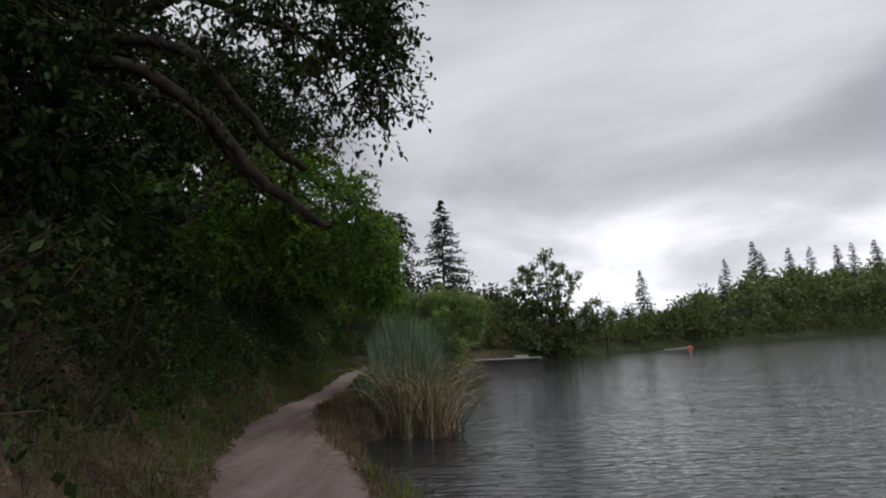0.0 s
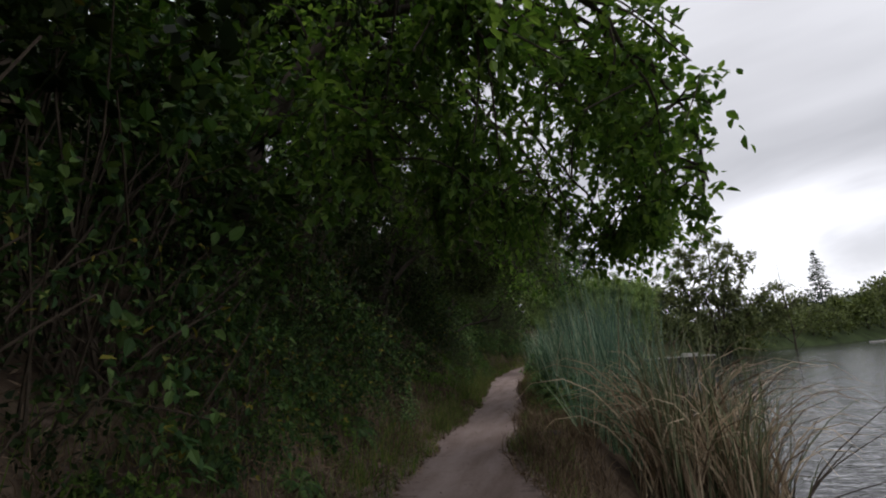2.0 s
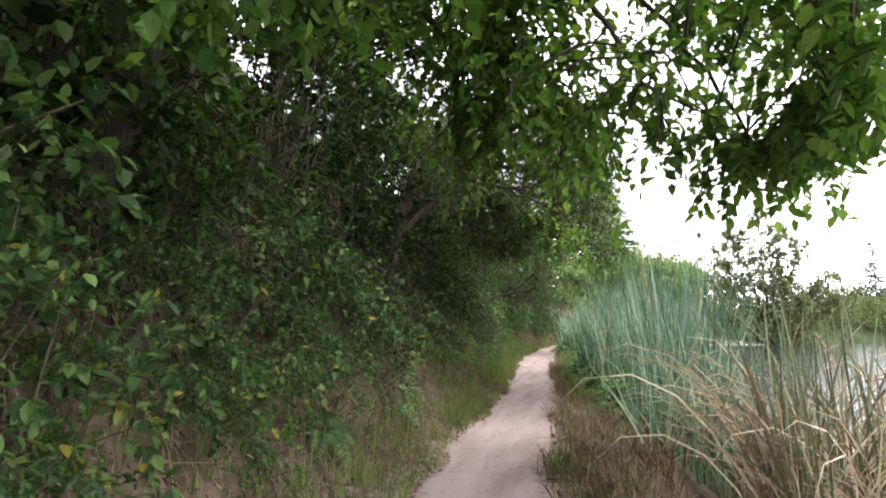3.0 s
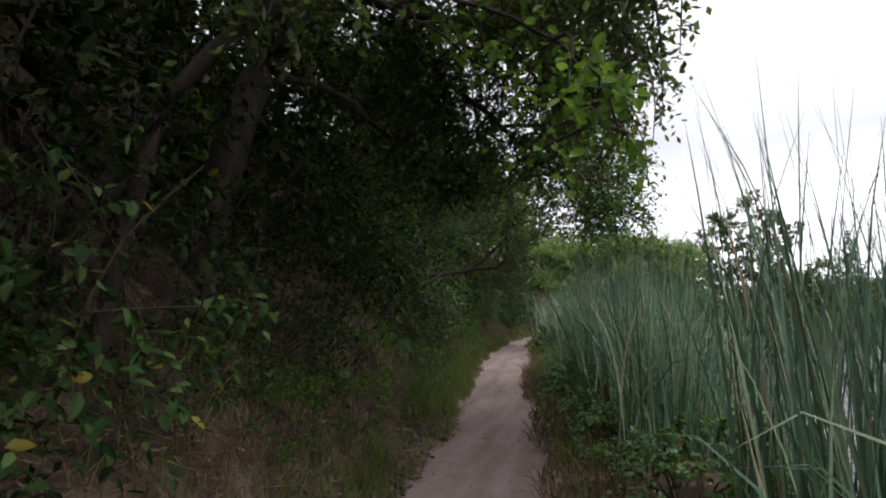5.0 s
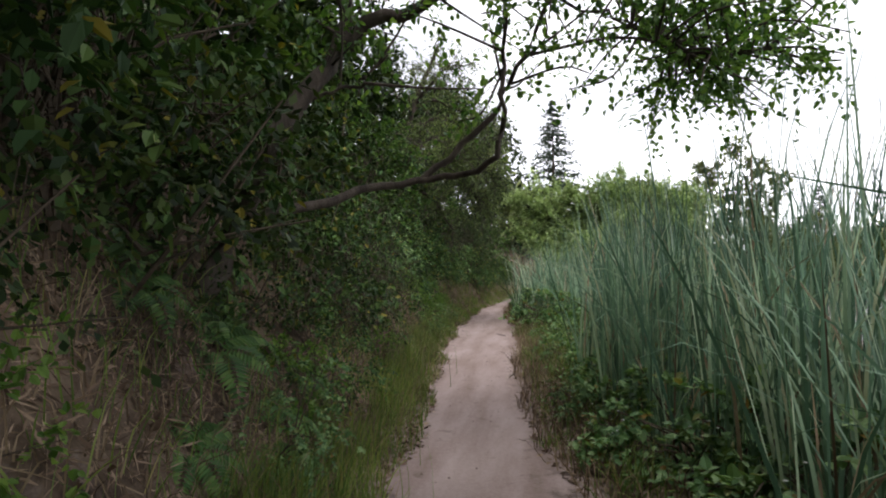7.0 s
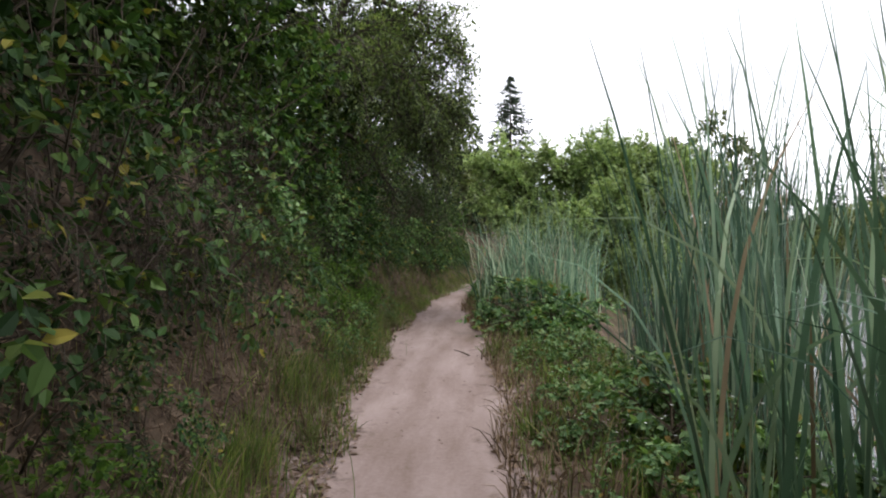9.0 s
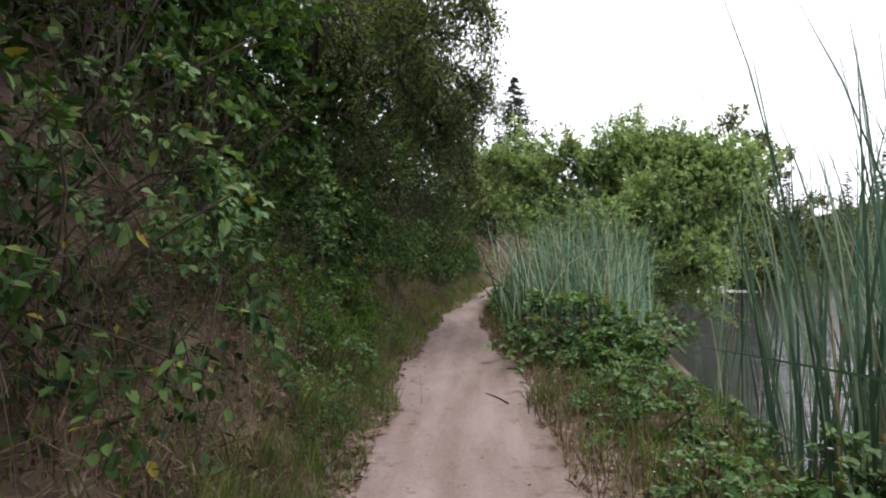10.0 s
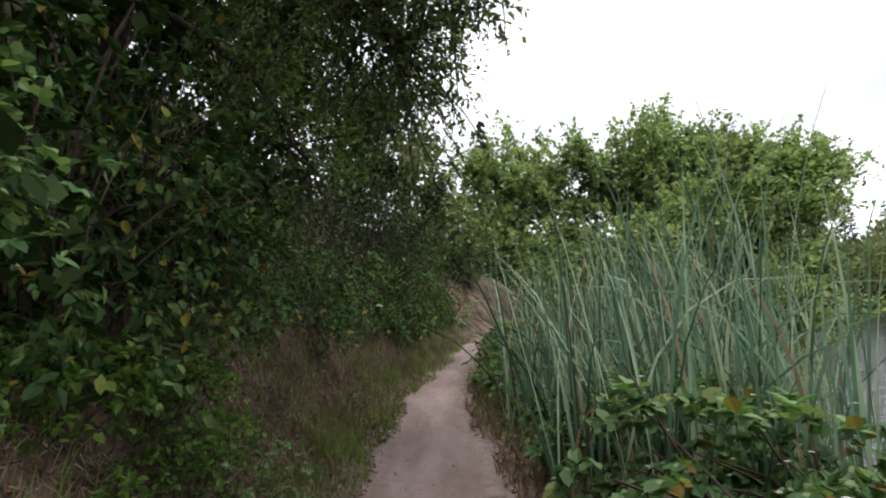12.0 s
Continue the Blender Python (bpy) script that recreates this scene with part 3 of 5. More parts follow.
    # filler rows up the slope, added to block skylight behind the bank growth
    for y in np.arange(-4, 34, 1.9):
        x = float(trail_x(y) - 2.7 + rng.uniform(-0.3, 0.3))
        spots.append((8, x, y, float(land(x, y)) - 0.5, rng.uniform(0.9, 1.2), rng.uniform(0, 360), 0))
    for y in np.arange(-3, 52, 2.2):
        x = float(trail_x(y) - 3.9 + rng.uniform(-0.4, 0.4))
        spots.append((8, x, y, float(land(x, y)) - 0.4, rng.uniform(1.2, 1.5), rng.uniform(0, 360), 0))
    for k, x, y, sc in ((0, -5.15, 35.6, 0.95), (0, -5.2, 36.7, 1.1), (5, -5.6, 37.6, 0.75), (0, -5.0, 38.2, 0.8)):
        spots.append((k, x, y, float(land(x, y)) - 0.25, sc, rng.uniform(0, 360), 0))
    scatter(kinds, spots)


bank_shrubs()


# ---- trees that lean over the trail ----
def tree(name, label, seed, limbs, leaf, width, material, sub=9, sub_len=0.9, twigs=7, n_each=9, from_t=0.35, droop=0.3, sides=8, bark=None, floor=None, east=None, category="tree", plain=False):
    """A tree from its limbs: (control points, foot radius, tip radius, leafy). Boughs and twigs grow from the leafy limbs."""
    rng = np.random.default_rng(seed)
    foot = np.array(limbs[0][0][0], float)
    ob = thing(name, label, category, at=pose(*foot))
    starts, dirs, lens, thin = [], [], [], []
    for k, (ctrl, r0, r1, leafy) in enumerate(limbs):
        pts = curve_points(np.asarray(ctrl, float) - foot, 14)
        pts[1:-1] += rng.normal(size=(12, 3)) * 0.02
        v, q = tube(pts, np.linspace(r0, r1, 14), sides)
        part("trunk" if k == 0 else "limb", mesh_of(name + "_limb", v, q, smooth=True), bark or BARK, ob)
        if not leafy:
            continue
        for _ in range(int(sub * leafy)):
            t = rng.uniform(from_t, 1.0)
            i = min(int(t * 13), 12)
            s, d0 = pts[i], unit(pts[i + 1] - pts[i])
            d = unit(d0 * 0.5 + rand_dirs(rng, 1)[0] * 0.9 + [0, 0, 0.1])
            L = sub_len * rng.uniform(0.5, 1.2)
            mid = s + d * L * 0.5 + rng.normal(size=3) * 0.06
            end = s + d * L + np.array([0, 0, -droop * L * 0.5])
            if floor is not None and end[2] + foot[2] < floor:
                end[2] = floor - foot[2] + rng.uniform(0, 0.3)
                mid[2] = max(mid[2], end[2])
            if east is not None and end[0] + foot[0] > east - 0.15:
                end[0] = east - foot[0] - rng.uniform(0.15, 0.6)
                mid[0] = min(mid[0], end[0])
            bp = curve_points([s, mid, end], 7)
            thin.append(tube(bp[::2] if plain else bp, np.linspace(max(r1 * 0.45, 0.012), 0.004, 4 if plain else 7), 3 if plain else 4))
            for _ in range(twigs):
                j = rng.uniform(0.25, 1.0) * 6
                a = bp[min(int(j), 6)]
                starts.append(a)
                dirs.append(unit(d * 0.5 + rand_dirs(rng, 1)[0] + [0, 0, -droop * 0.5]))
                lens.append(rng.uniform(0.15, 0.45) * (0.5 + 0.5 * sub_len))
    if thin:
        st, di, le = np.array(starts), np.array(dirs), np.array(lens)
        v, q = join(thin)
        part("bough_tangle", mesh_of(name + "_boughs", v, q, smooth=True), bark or BARK, ob, kind="stuff")
        v, q = twig_leaves(rng, st, di, n_each, le, leaf, width, droop=droop, plain=plain)
        if floor is not None:
            per = 4 if plain else 6
            v = v.reshape(-1, per, 3)
            keep = v[:, :, 2].min(1) + foot[2] > floor - 0.35
            if east is not None:
                keep &= v[:, :, 0].max(1) + foot[0] < east
            v = v[keep].reshape(-1, 3)
            q = q[:len(v) // 4 if plain else len(v) // 3]
        part("crown", mesh_of(name + "_crown", v, q), material, ob, kind="stuff")
    return ob


def on_land(x, y, dz=-0.1):
    return (x, y, float(land(x, y)) + dz)


tree("leaning_oak", "dark live oak with broken lower limbs over the trail", 21, [
    ([on_land(-4.2, 5.4), (-3.9, 5.3, 3.2), (-3, 5.1, 4.6), (-1.8, 4.6, 5.4)], 0.2, 0.07, 1.3),
    ([(-3.3, 5.2, 4.3), (-2.5, 4.9, 4.1), (-1.7, 4.7, 3.5), (-1.1, 4.6, 2.75), (-0.53, 4.6, 2.32)], 0.085, 0.035, 0),
    ([(-3.1, 5.1, 4.5), (-1.9, 4.7, 4.1), (-1.2, 4.8, 3.3), (-0.8, 4.9, 2.95)], 0.07, 0.035, 0.15),
    ([(-1.8, 4.75, 3.6), (-1.45, 4.8, 3.05), (-1.15, 4.75, 2.72)], 0.045, 0.02, 0),
    ([(-2.6, 5.0, 4.7), (-1.4, 4.5, 4.6), (-0.4, 4.2, 4.2), (0.2, 4.1, 3.8)], 0.07, 0.015, 2.2),
    ([(-2.2, 4.8, 4.9), (-1.2, 4.1, 4.1), (-0.5, 3.8, 3.6), (0.05, 3.8, 3.2)], 0.05, 0.012, 1.9),
    ([(-3, 5.0, 4.4), (-2.5, 4.0, 4.1), (-2.2, 3.2, 3.6), (-2, 2.6, 3.1)], 0.06, 0.012, 2.0),
    ([(-3.2, 5.2, 4.2), (-2.8, 6.1, 4.3), (-2.4, 7.0, 4.1), (-2, 7.8, 3.7)], 0.06, 0.012, 1.6),
    ([(-3.8, 5.3, 3.6), (-3.1, 4.3, 3.4), (-2.7, 3.3, 3.0), (-2.6, 2.4, 2.6)], 0.06, 0.012, 1.6),
], 0.055, 0.55, LEAF_OAK_SHADED, sub=24, sub_len=0.8, twigs=8, n_each=9, floor=2.55, east=0.45)

tree("overhanging_buckeye", "broad-leaved tree with bright leaves hanging over the trail", 22, [
    ([on_land(-4.2, 8.8), (-3.9, 8.9, 3.2), (-3.2, 9.0, 4.2), (-2.2, 9.1, 4.7)], 0.13, 0.05, 1.4),
    ([(-2.8, 9.0, 4.4), (-1.8, 9.0, 4.3), (-1.1, 9.1, 3.8), (-0.6, 9.3, 3.0), (-0.45, 9.5, 2.5)], 0.05, 0.01, 2.04),
    ([(-2.8, 9.0, 4.4), (-2, 8.4, 4.2), (-1.2, 8.2, 3.8), (-0.6, 8.2, 3.0)], 0.045, 0.01, 2.04),
    ([(-2.5, 9.1, 4.5), (-1.6, 9.8, 4.3), (-1, 10.3, 3.8), (-0.6, 10.6, 3.2)], 0.045, 0.01, 2.6),
    ([(-3.4, 9.0, 4.0), (-3, 8.6, 3.7), (-2.6, 8.2, 3.1), (-2.5, 8.0, 2.5)], 0.03, 0.008, 2.0),
    ([(-3.3, 9.0, 4.1), (-2.8, 9.7, 3.9), (-2.5, 10.4, 3.5), (-2.2, 11.0, 3.1)], 0.04, 0.01, 2.2),
    ([(-1.4, 9.1, 4.1), (-0.7, 9.4, 3.4), (-0.4, 9.8, 2.6), (-0.35, 10.0, 2.1)], 0.02, 0.008, 1.63),
    ([(-1.6, 8.5, 4.0), (-0.8, 8.4, 3.4), (-0.4, 8.5, 2.8), (-0.3, 8.6, 2.3)], 0.02, 0.008, 1.5),
    ([(-2.9, 9.1, 4.3), (-2.4, 9.8, 3.8), (-2, 10.4, 3.1), (-1.8, 10.8, 2.7)], 0.03, 0.01, 2.2),
    ([(-2.6, 9.0, 4.5), (-2.2, 8.3, 4.0), (-1.8, 7.9, 3.5), (-1.6, 7.8, 3.1)], 0.03, 0.01, 2.0),
    ([(-2.6, 9.5, 4.3), (-2.0, 10.0, 3.8), (-1.5, 10.1, 3.1), (-1.35, 10.1, 2.7)], 0.03, 0.01, 1.3),
    ([(-1.7, 9.5, 3.6), (-1.2, 9.8, 2.9), (-0.85, 10.0, 2.4), (-0.7, 10.1, 2.05)], 0.016, 0.006, 0.8),
    ([(-3.2, 9.6, 3.9), (-2.7, 10.2, 3.4), (-2.2, 10.5, 2.9)], 0.03, 0.01, 1.4),
], 0.08, 0.6, LEAF_POISON, sub=16, sub_len=0.75, twigs=7, n_each=9, droop=0.5, floor=2.15, east=-0.2)

tree("bank_oak", "dark evergreen oak leaning over the trail", 23, [
    ([on_land(-5.0, 14.8), (-4.7, 14.9, 3.2), (-4.0, 15.2, 4.4), (-3.0, 15.5, 5.2)], 0.18, 0.06, 1.4),
    ([(-4.2, 15.1, 4.2), (-3.2, 15.4, 4.4), (-2.3, 15.8, 4.1), (-1.55, 16.0, 3.5)], 0.06, 0.012, 2.4),
    ([(-4.0, 15.2, 4.4), (-3.0, 16.0, 4.6), (-2.2, 16.6, 4.3), (-1.7, 17.0, 3.7)], 0.06, 0.012, 2.0),
    ([(-4.4, 15.0, 3.8), (-4.0, 14.1, 3.9), (-3.5, 13.4, 3.6), (-3.1, 12.9, 3.1)], 0.06, 0.012, 2.0),
    ([(-4.5, 15.0, 3.5), (-3.9, 15.4, 3.2), (-3.4, 15.9, 2.8), (-3.2, 16.3, 2.4)], 0.04, 0.01, 1.0),
    ([(-4.2, 15.0, 4.2), (-3.0, 14.2, 4.2), (-2.0, 13.9, 3.8), (-1.5, 13.9, 3.3)], 0.05, 0.012, 2.6),
    ([(-4.0, 15.1, 4.4), (-2.8, 14.8, 4.2), (-1.9, 14.8, 3.6), (-1.45, 14.8, 3.1)], 0.05, 0.012, 2.4),
    ([(-3.5, 15.3, 4.8), (-2.8, 14.6, 4.7), (-2.0, 14.2, 4.3), (-1.6, 14.2, 3.8)], 0.05, 0.012, 1.8),
    ([(-4.0, 15.3, 4.0), (-3.2, 15.9, 3.6), (-2.6, 16.1, 3.1), (-2.1, 16.1, 2.6)], 0.045, 0.012, 2.5),
    ([(-3.6, 15.5, 4.4), (-2.8, 16.0, 4.0), (-2.0, 16.1, 3.6), (-1.4, 16.1, 3.1)], 0.045, 0.012, 2.4),
    ([(-4.2, 15.6, 3.4), (-3.6, 16.1, 2.9), (-3.0, 16.3, 2.5)], 0.04, 0.012, 2.8),
    ([(-4.4, 15.2, 4.0), (-4.1, 15.9, 3.9), (-3.7, 16.4, 3.6), (-3.3, 16.7, 3.3)], 0.045, 0.012, 4.0),
    ([(-4.1, 15.1, 4.3), (-3.7, 15.6, 4.1), (-3.2, 16.0, 3.8)], 0.04, 0.012, 3.2),
    ([(-3.9, 15.2, 4.2), (-3.2, 15.2, 3.9), (-2.5, 15.2, 3.7), (-1.9, 15.3, 3.4)], 0.045, 0.012, 2.2),
], 0.06, 0.55, LEAF_GREY, sub=22, sub_len=0.85, twigs=8, n_each=9, floor=2.5, east=-1.25, plain=True)

tree("hanging_hazel", "slender hazel with broad bright leaves drooping over the trail", 27, [
    ([on_land(-4.5, 13.3), (-4.1, 13.3, 2.4), (-3.3, 13.4, 3.1), (-2.5, 13.5, 3.0)], 0.05, 0.02, 0.5),
    ([(-2.7, 13.5, 3.02), (-2.2, 13.5, 2.75), (-1.95, 13.5, 2.4), (-1.82, 13.5, 2.12)], 0.014, 0.004, 2.0),
    ([(-3.3, 13.4, 3.1), (-2.9, 13.7, 3.0), (-2.5, 13.8, 2.8)], 0.015, 0.005, 0.8),
], 0.062, 0.7, LEAF_POISON, sub=9, sub_len=0.45, twigs=4, n_each=5, droop=0.5, floor=2.1, east=-1.68)

tree("arching_oak", "open-crowned oak with bare arching limbs over the trail", 24, [
    ([on_land(-4.75, 18.4), (-4.45, 18.5, 1.85), (-4.25, 18.8, 2.5), (-4.1, 19.1, 2.97), (-4.05, 19.2, 3.6), (-4.0, 19.3, 4.8)], 0.09, 0.035, 0.6),
    ([(-4.1, 19.1, 2.95), (-3.75, 19.1, 3.15), (-3.36, 19.1, 3.25), (-2.7, 19.3, 3.6), (-1.7, 19.6, 3.8)], 0.06, 0.014, 1.1),
    ([(-4.5, 18.6, 1.72), (-4.0, 19.3, 1.98), (-3.6, 19.5, 2.08), (-3.3, 19.4, 2.09), (-3.02, 19.2, 2.16)], 0.034, 0.02, 0),
    ([(-3.02, 19.2, 2.15), (-2.99, 19.2, 2.5), (-2.95, 19.3, 3.0), (-2.92, 19.4, 3.6)], 0.02, 0.012, 0.25),
    ([(-3.6, 19.5, 2.08), (-3.25, 19.5, 2.35), (-2.99, 19.5, 2.67), (-2.82, 19.5, 2.96), (-2.6, 19.5, 3.5)], 0.028, 0.014, 0.3),
    ([(-2.82, 19.5, 2.96), (-2.14, 19.5, 3.05), (-1.58, 19.5, 2.9), (-1.06, 19.5, 2.86)], 0.014, 0.006, 2.0),
    ([(-2.7, 19.3, 3.6), (-1.9, 19.4, 3.5), (-1.1, 19.6, 3.4)], 0.02, 0.008, 1.8),
    ([(-2.6, 19.5, 3.4), (-2.0, 19.9, 3.3), (-1.4, 20.2, 3.15)], 0.014, 0.006, 1.5),
    ([(-3.36, 19.1, 3.25), (-2.9, 18.7, 3.5), (-2.2, 18.5, 3.7), (-1.5, 18.4, 3.6)], 0.03, 0.01, 1.3),
    ([(-4.05, 19.2, 3.7), (-3.2, 19.4, 4.3), (-2.2, 19.7, 4.4), (-1.3, 20.1, 4.0)], 0.05, 0.012, 1.0),
    ([(-4.25, 18.8, 2.5), (-3.95, 18.9, 2.62), (-3.7, 18.9, 2.8)], 0.016, 0.008, 0.2),
], 0.055, 0.72, LEAF_OVER, sub=20, sub_len=0.8, twigs=6, n_each=8, from_t=0.45, floor=2.45, east=-0.6)

tree("slope_oak", "tall grey-green oak on the slope above the trail", 25, [
    ([on_land(-6.3, 29.5), (-6.1, 29.6, 4.5), (-5.8, 29.8, 6.0), (-5.2, 30.0, 7.6)], 0.1, 0.05, 2.5),
    ([(-6.0, 29.6, 4.8), (-5.2, 29.2, 5.4), (-4.5, 28.8, 5.0), (-4.0, 28.5, 4.2)], 0.07, 0.012, 2.6),
    ([(-6.0, 29.7, 4.2), (-5.2, 30.2, 4.6), (-4.4, 30.6, 4.3), (-4.0, 30.9, 3.6)], 0.06, 0.012, 2.6),
    ([(-6.1, 29.6, 4.0), (-5.6, 28.4, 4.4), (-5.2, 27.4, 4.4), (-5.0, 26.6, 3.9)], 0.06, 0.012, 2.4),
    ([(-5.8, 29.8, 6.0), (-5.0, 29.2, 6.6), (-4.4, 28.8, 6.6)], 0.05, 0.012, 2.2),
    ([(-5.9, 29.8, 5.4), (-5.2, 31.0, 5.8), (-4.6, 32.0, 5.4)], 0.05, 0.012, 2.2),
    ([(-6.1, 29.6, 3.8), (-5.4, 29.9, 3.4), (-4.9, 30.4, 2.6)], 0.05, 0.012, 2.0),
    ([(-5.4, 29.5, 5.0), (-4.6, 29.5, 4.6), (-4.0, 29.5, 4.1), (-3.5, 29.5, 3.6)], 0.04, 0.01, 4.5),
    ([(-5.2, 29.0, 5.8), (-4.4, 28.8, 5.4), (-3.9, 28.7, 5.0), (-3.4, 28.7, 4.5)], 0.04, 0.01, 4.5),
    ([(-5.2, 28.2, 4.8), (-4.7, 28.2, 4.4), (-4.2, 28.2, 3.9)], 0.04, 0.01, 3.6),
    ([(-4.9, 29.5, 4.2), (-4.4, 29.6, 3.6), (-4.0, 29.6, 3.1)], 0.04, 0.01, 3.6),
], 0.06, 0.52, LEAF_GREY, sub=16, sub_len=0.95, twigs=8, n_each=9, floor=1.6, east=-3.2, plain=True)

# unseen canopy: trees 37 to 39 and the long reaches are added to cut skylight
for sd, x, y, top, reach in ((31, -5.6, 1.5, 8.4, 3.2), (32, -6.4, 11.8, 9.0, 3.2), (33, -6.8, 16.6, 9.2, 3.2), (34, -7.3, 23.5, 8.8, 1.4), (35, -7.6, 35.5, 9.0, 1.2), (36, -7.4, 42, 9.0, 1.2),
                            (37, -5.4, 4.6, 8.6, 2.4), (38, -4.6, -2.2, 7.8, 2.4), (39, -6.9, 14.6, 9.4, 3.4)):
    zf = float(land(x, y))
    tree("hillside_oak", "dark live oak on the hillside, canopy added to shade the bank", sd, [
        ([on_land(x, y), (x + 0.2, y, zf + 2.0), (x + 0.8, y + 0.2, top - 1.5), (x + 1.3, y + 0.2, top)], 0.14, 0.04, 2.0),
        ([(x + 0.3, y, zf + 2.2), (x + 1.3, y - 0.8, zf + 3.0), (x + reach, y - 1.6, zf + 3.0)], 0.07, 0.012, 2.0),
        ([(x + 0.4, y, zf + 2.5), (x + 1.2, y + 0.9, zf + 3.3), (x + reach, y + 1.8, zf + 3.2)], 0.07, 0.012, 2.0),
        ([(x + 0.5, y, zf + 3.0), (x + 1.5, y, zf + 3.8), (x + reach + 0.4, y + 0.1, zf + 3.8)], 0.07, 0.012, 2.6),
        ([(x + 0.4, y, zf + 2.6), (x - 0.2, y + 1.2, zf + 4.2), (x + 0.2, y + 2.4, zf + 4.6)], 0.07, 0.012, 1.4),
        ([(x + 0.4, y, zf + 2.6), (x, y - 1.2, zf + 4.2), (x + 0.2, y - 2.4, zf + 4.4)], 0.07, 0.012, 1.4),
    ], 0.08 if y < 6 else 0.13, 0.62, LEAF_OAK_SHADED, sub=14, sub_len=1.4, twigs=10 if y < 6 else 8, n_each=9, floor=3.2, east=-1.6, plain=True)

tree("alder", "light green spreading alder at the water's edge", 26, [
    ([on_land(-0.9, 36.6), (-0.7, 36.6, 1.8), (-0.3, 36.6, 3.0), (0.2, 36.6, 4.4)], 0.16, 0.04, 1.6),
    ([(-0.6, 36.6, 1.4), (0.4, 36.2, 2.4), (1.2, 35.8, 3.3), (1.6, 35.7, 4.1)], 0.09, 0.015, 2.6),
    ([(-0.6, 36.6, 1.5), (-1.5, 36.2, 2.6), (-2.2, 36.0, 3.6)], 0.08, 0.015, 2.2),
    ([(-0.6, 36.5, 1.0), (0.6, 35.8, 1.7), (1.7, 35.3, 2.4), (2.3, 35.2, 3.3)], 0.07, 0.015, 2.2),
    ([(-0.7, 36.5, 1.0), (-1.6, 35.5, 1.6), (-2.3, 34.9, 2.2)], 0.06, 0.015, 1.9),
    ([(-0.3, 36.6, 3.0), (-0.9, 36.2, 3.8), (-1.3, 36.0, 4.5)], 0.05, 0.015, 2.0),
    ([(-0.4, 36.6, 2.2), (0.3, 35.2, 2.8), (0.7, 34.4, 3.0)], 0.06, 0.015, 2.2),
    ([(-0.4, 36.6, 2.0), (-0.6, 35.0, 2.2), (-0.8, 34.0, 2.3)], 0.06, 0.015, 2.0),
    ([(-0.3, 36.7, 2.4), (0.8, 37.6, 3.4), (1.6, 38.2, 4.2)], 0.06, 0.015, 2.0),
    ([(-0.8, 36.5, 0.9), (0.2, 35.0, 1.0), (1.0, 34.2, 1.1), (1.8, 34.0, 1.3)], 0.06, 0.015, 2.0),
    ([(-0.9, 36.5, 0.8), (0.4, 36.0, 0.9), (1.4, 35.6, 1.1), (2.0, 35.6, 1.8)], 0.05, 0.015, 2.2),
    ([(0.2, 36.6, 3.6), (0.8, 36.4, 4.0), (1.2, 36.3, 4.3)], 0.04, 0.012, 2.0),
    ([(-0.5, 36.6, 2.6), (-0.3, 36.0, 3.6), (-0.2, 35.8, 4.3)], 0.04, 0.012, 2.2),
    ([(-0.8, 36.6, 1.6), (-2.0, 36.4, 2.3), (-3.1, 36.2, 3.0)], 0.04, 0.012, 2.4),
    ([(-1.6, 36.6, 2.8), (-2.4, 36.5, 3.6), (-3.2, 36.4, 4.1)], 0.04, 0.012, 2.4),
    ([(-0.6, 36.6, 2.6), (-1.6, 36.8, 3.8), (-2.4, 37.0, 4.6)], 0.04, 0.012, 2.0),
    ([(0.4, 36.2, 2.4), (1.4, 36.2, 3.4), (2.3, 36.2, 3.9)], 0.04, 0.012, 2.4),
    ([(0.6, 35.8, 1.8), (1.9, 35.8, 2.6), (2.8, 35.8, 3.1)], 0.04, 0.012, 2.4),
    ([(0.6, 36.4, 1.9), (1.8, 36.4, 2.2), (2.7, 36.2, 2.1)], 0.04, 0.012, 2.2),
    ([(0.2, 36.6, 3.4), (1.2, 36.6, 4.0), (1.9, 36.6, 4.2)], 0.04, 0.012, 2.2),
    ([(0.4, 36.2, 2.4), (1.6, 35.9, 3.7), (2.6, 35.8, 4.1)], 0.04, 0.012, 2.6),
    ([(1.0, 36.0, 2.6), (2.2, 35.6, 3.4), (3.0, 35.5, 3.7)], 0.04, 0.012, 2.6),
    ([(0.1, 36.6, 3.6), (0.4, 36.4, 4.2), (0.6, 36.4, 4.5)], 0.04, 0.012, 2.2),
], 0.1, 0.7, LEAF_ALDER, sub=27, sub_len=0.95, twigs=9, n_each=9, droop=0.15, from_t=0.25, plain=True)


for x, y, sc in ((0.9, 35.3, 1.0), (1.7, 36.2, 0.95), (-0.2, 34.6, 0.8), (-1.6, 34.6, 0.8)):
    ob = shrub("waterside_shrub", "low bright green shrub at the foot of the alder", int(x * 10) + 60, (1.0, 1.0, 0.85), 170, 9, 0.1, 0.66, LEAF_ALDER, 0.2, group="shrubs under the alder", plain=True)
    ob.matrix_basis = pose(x, y, max(float(land(x, y)), WATER_Z) - 0.1) @ Matrix.Diagonal((sc, sc, sc, 1))


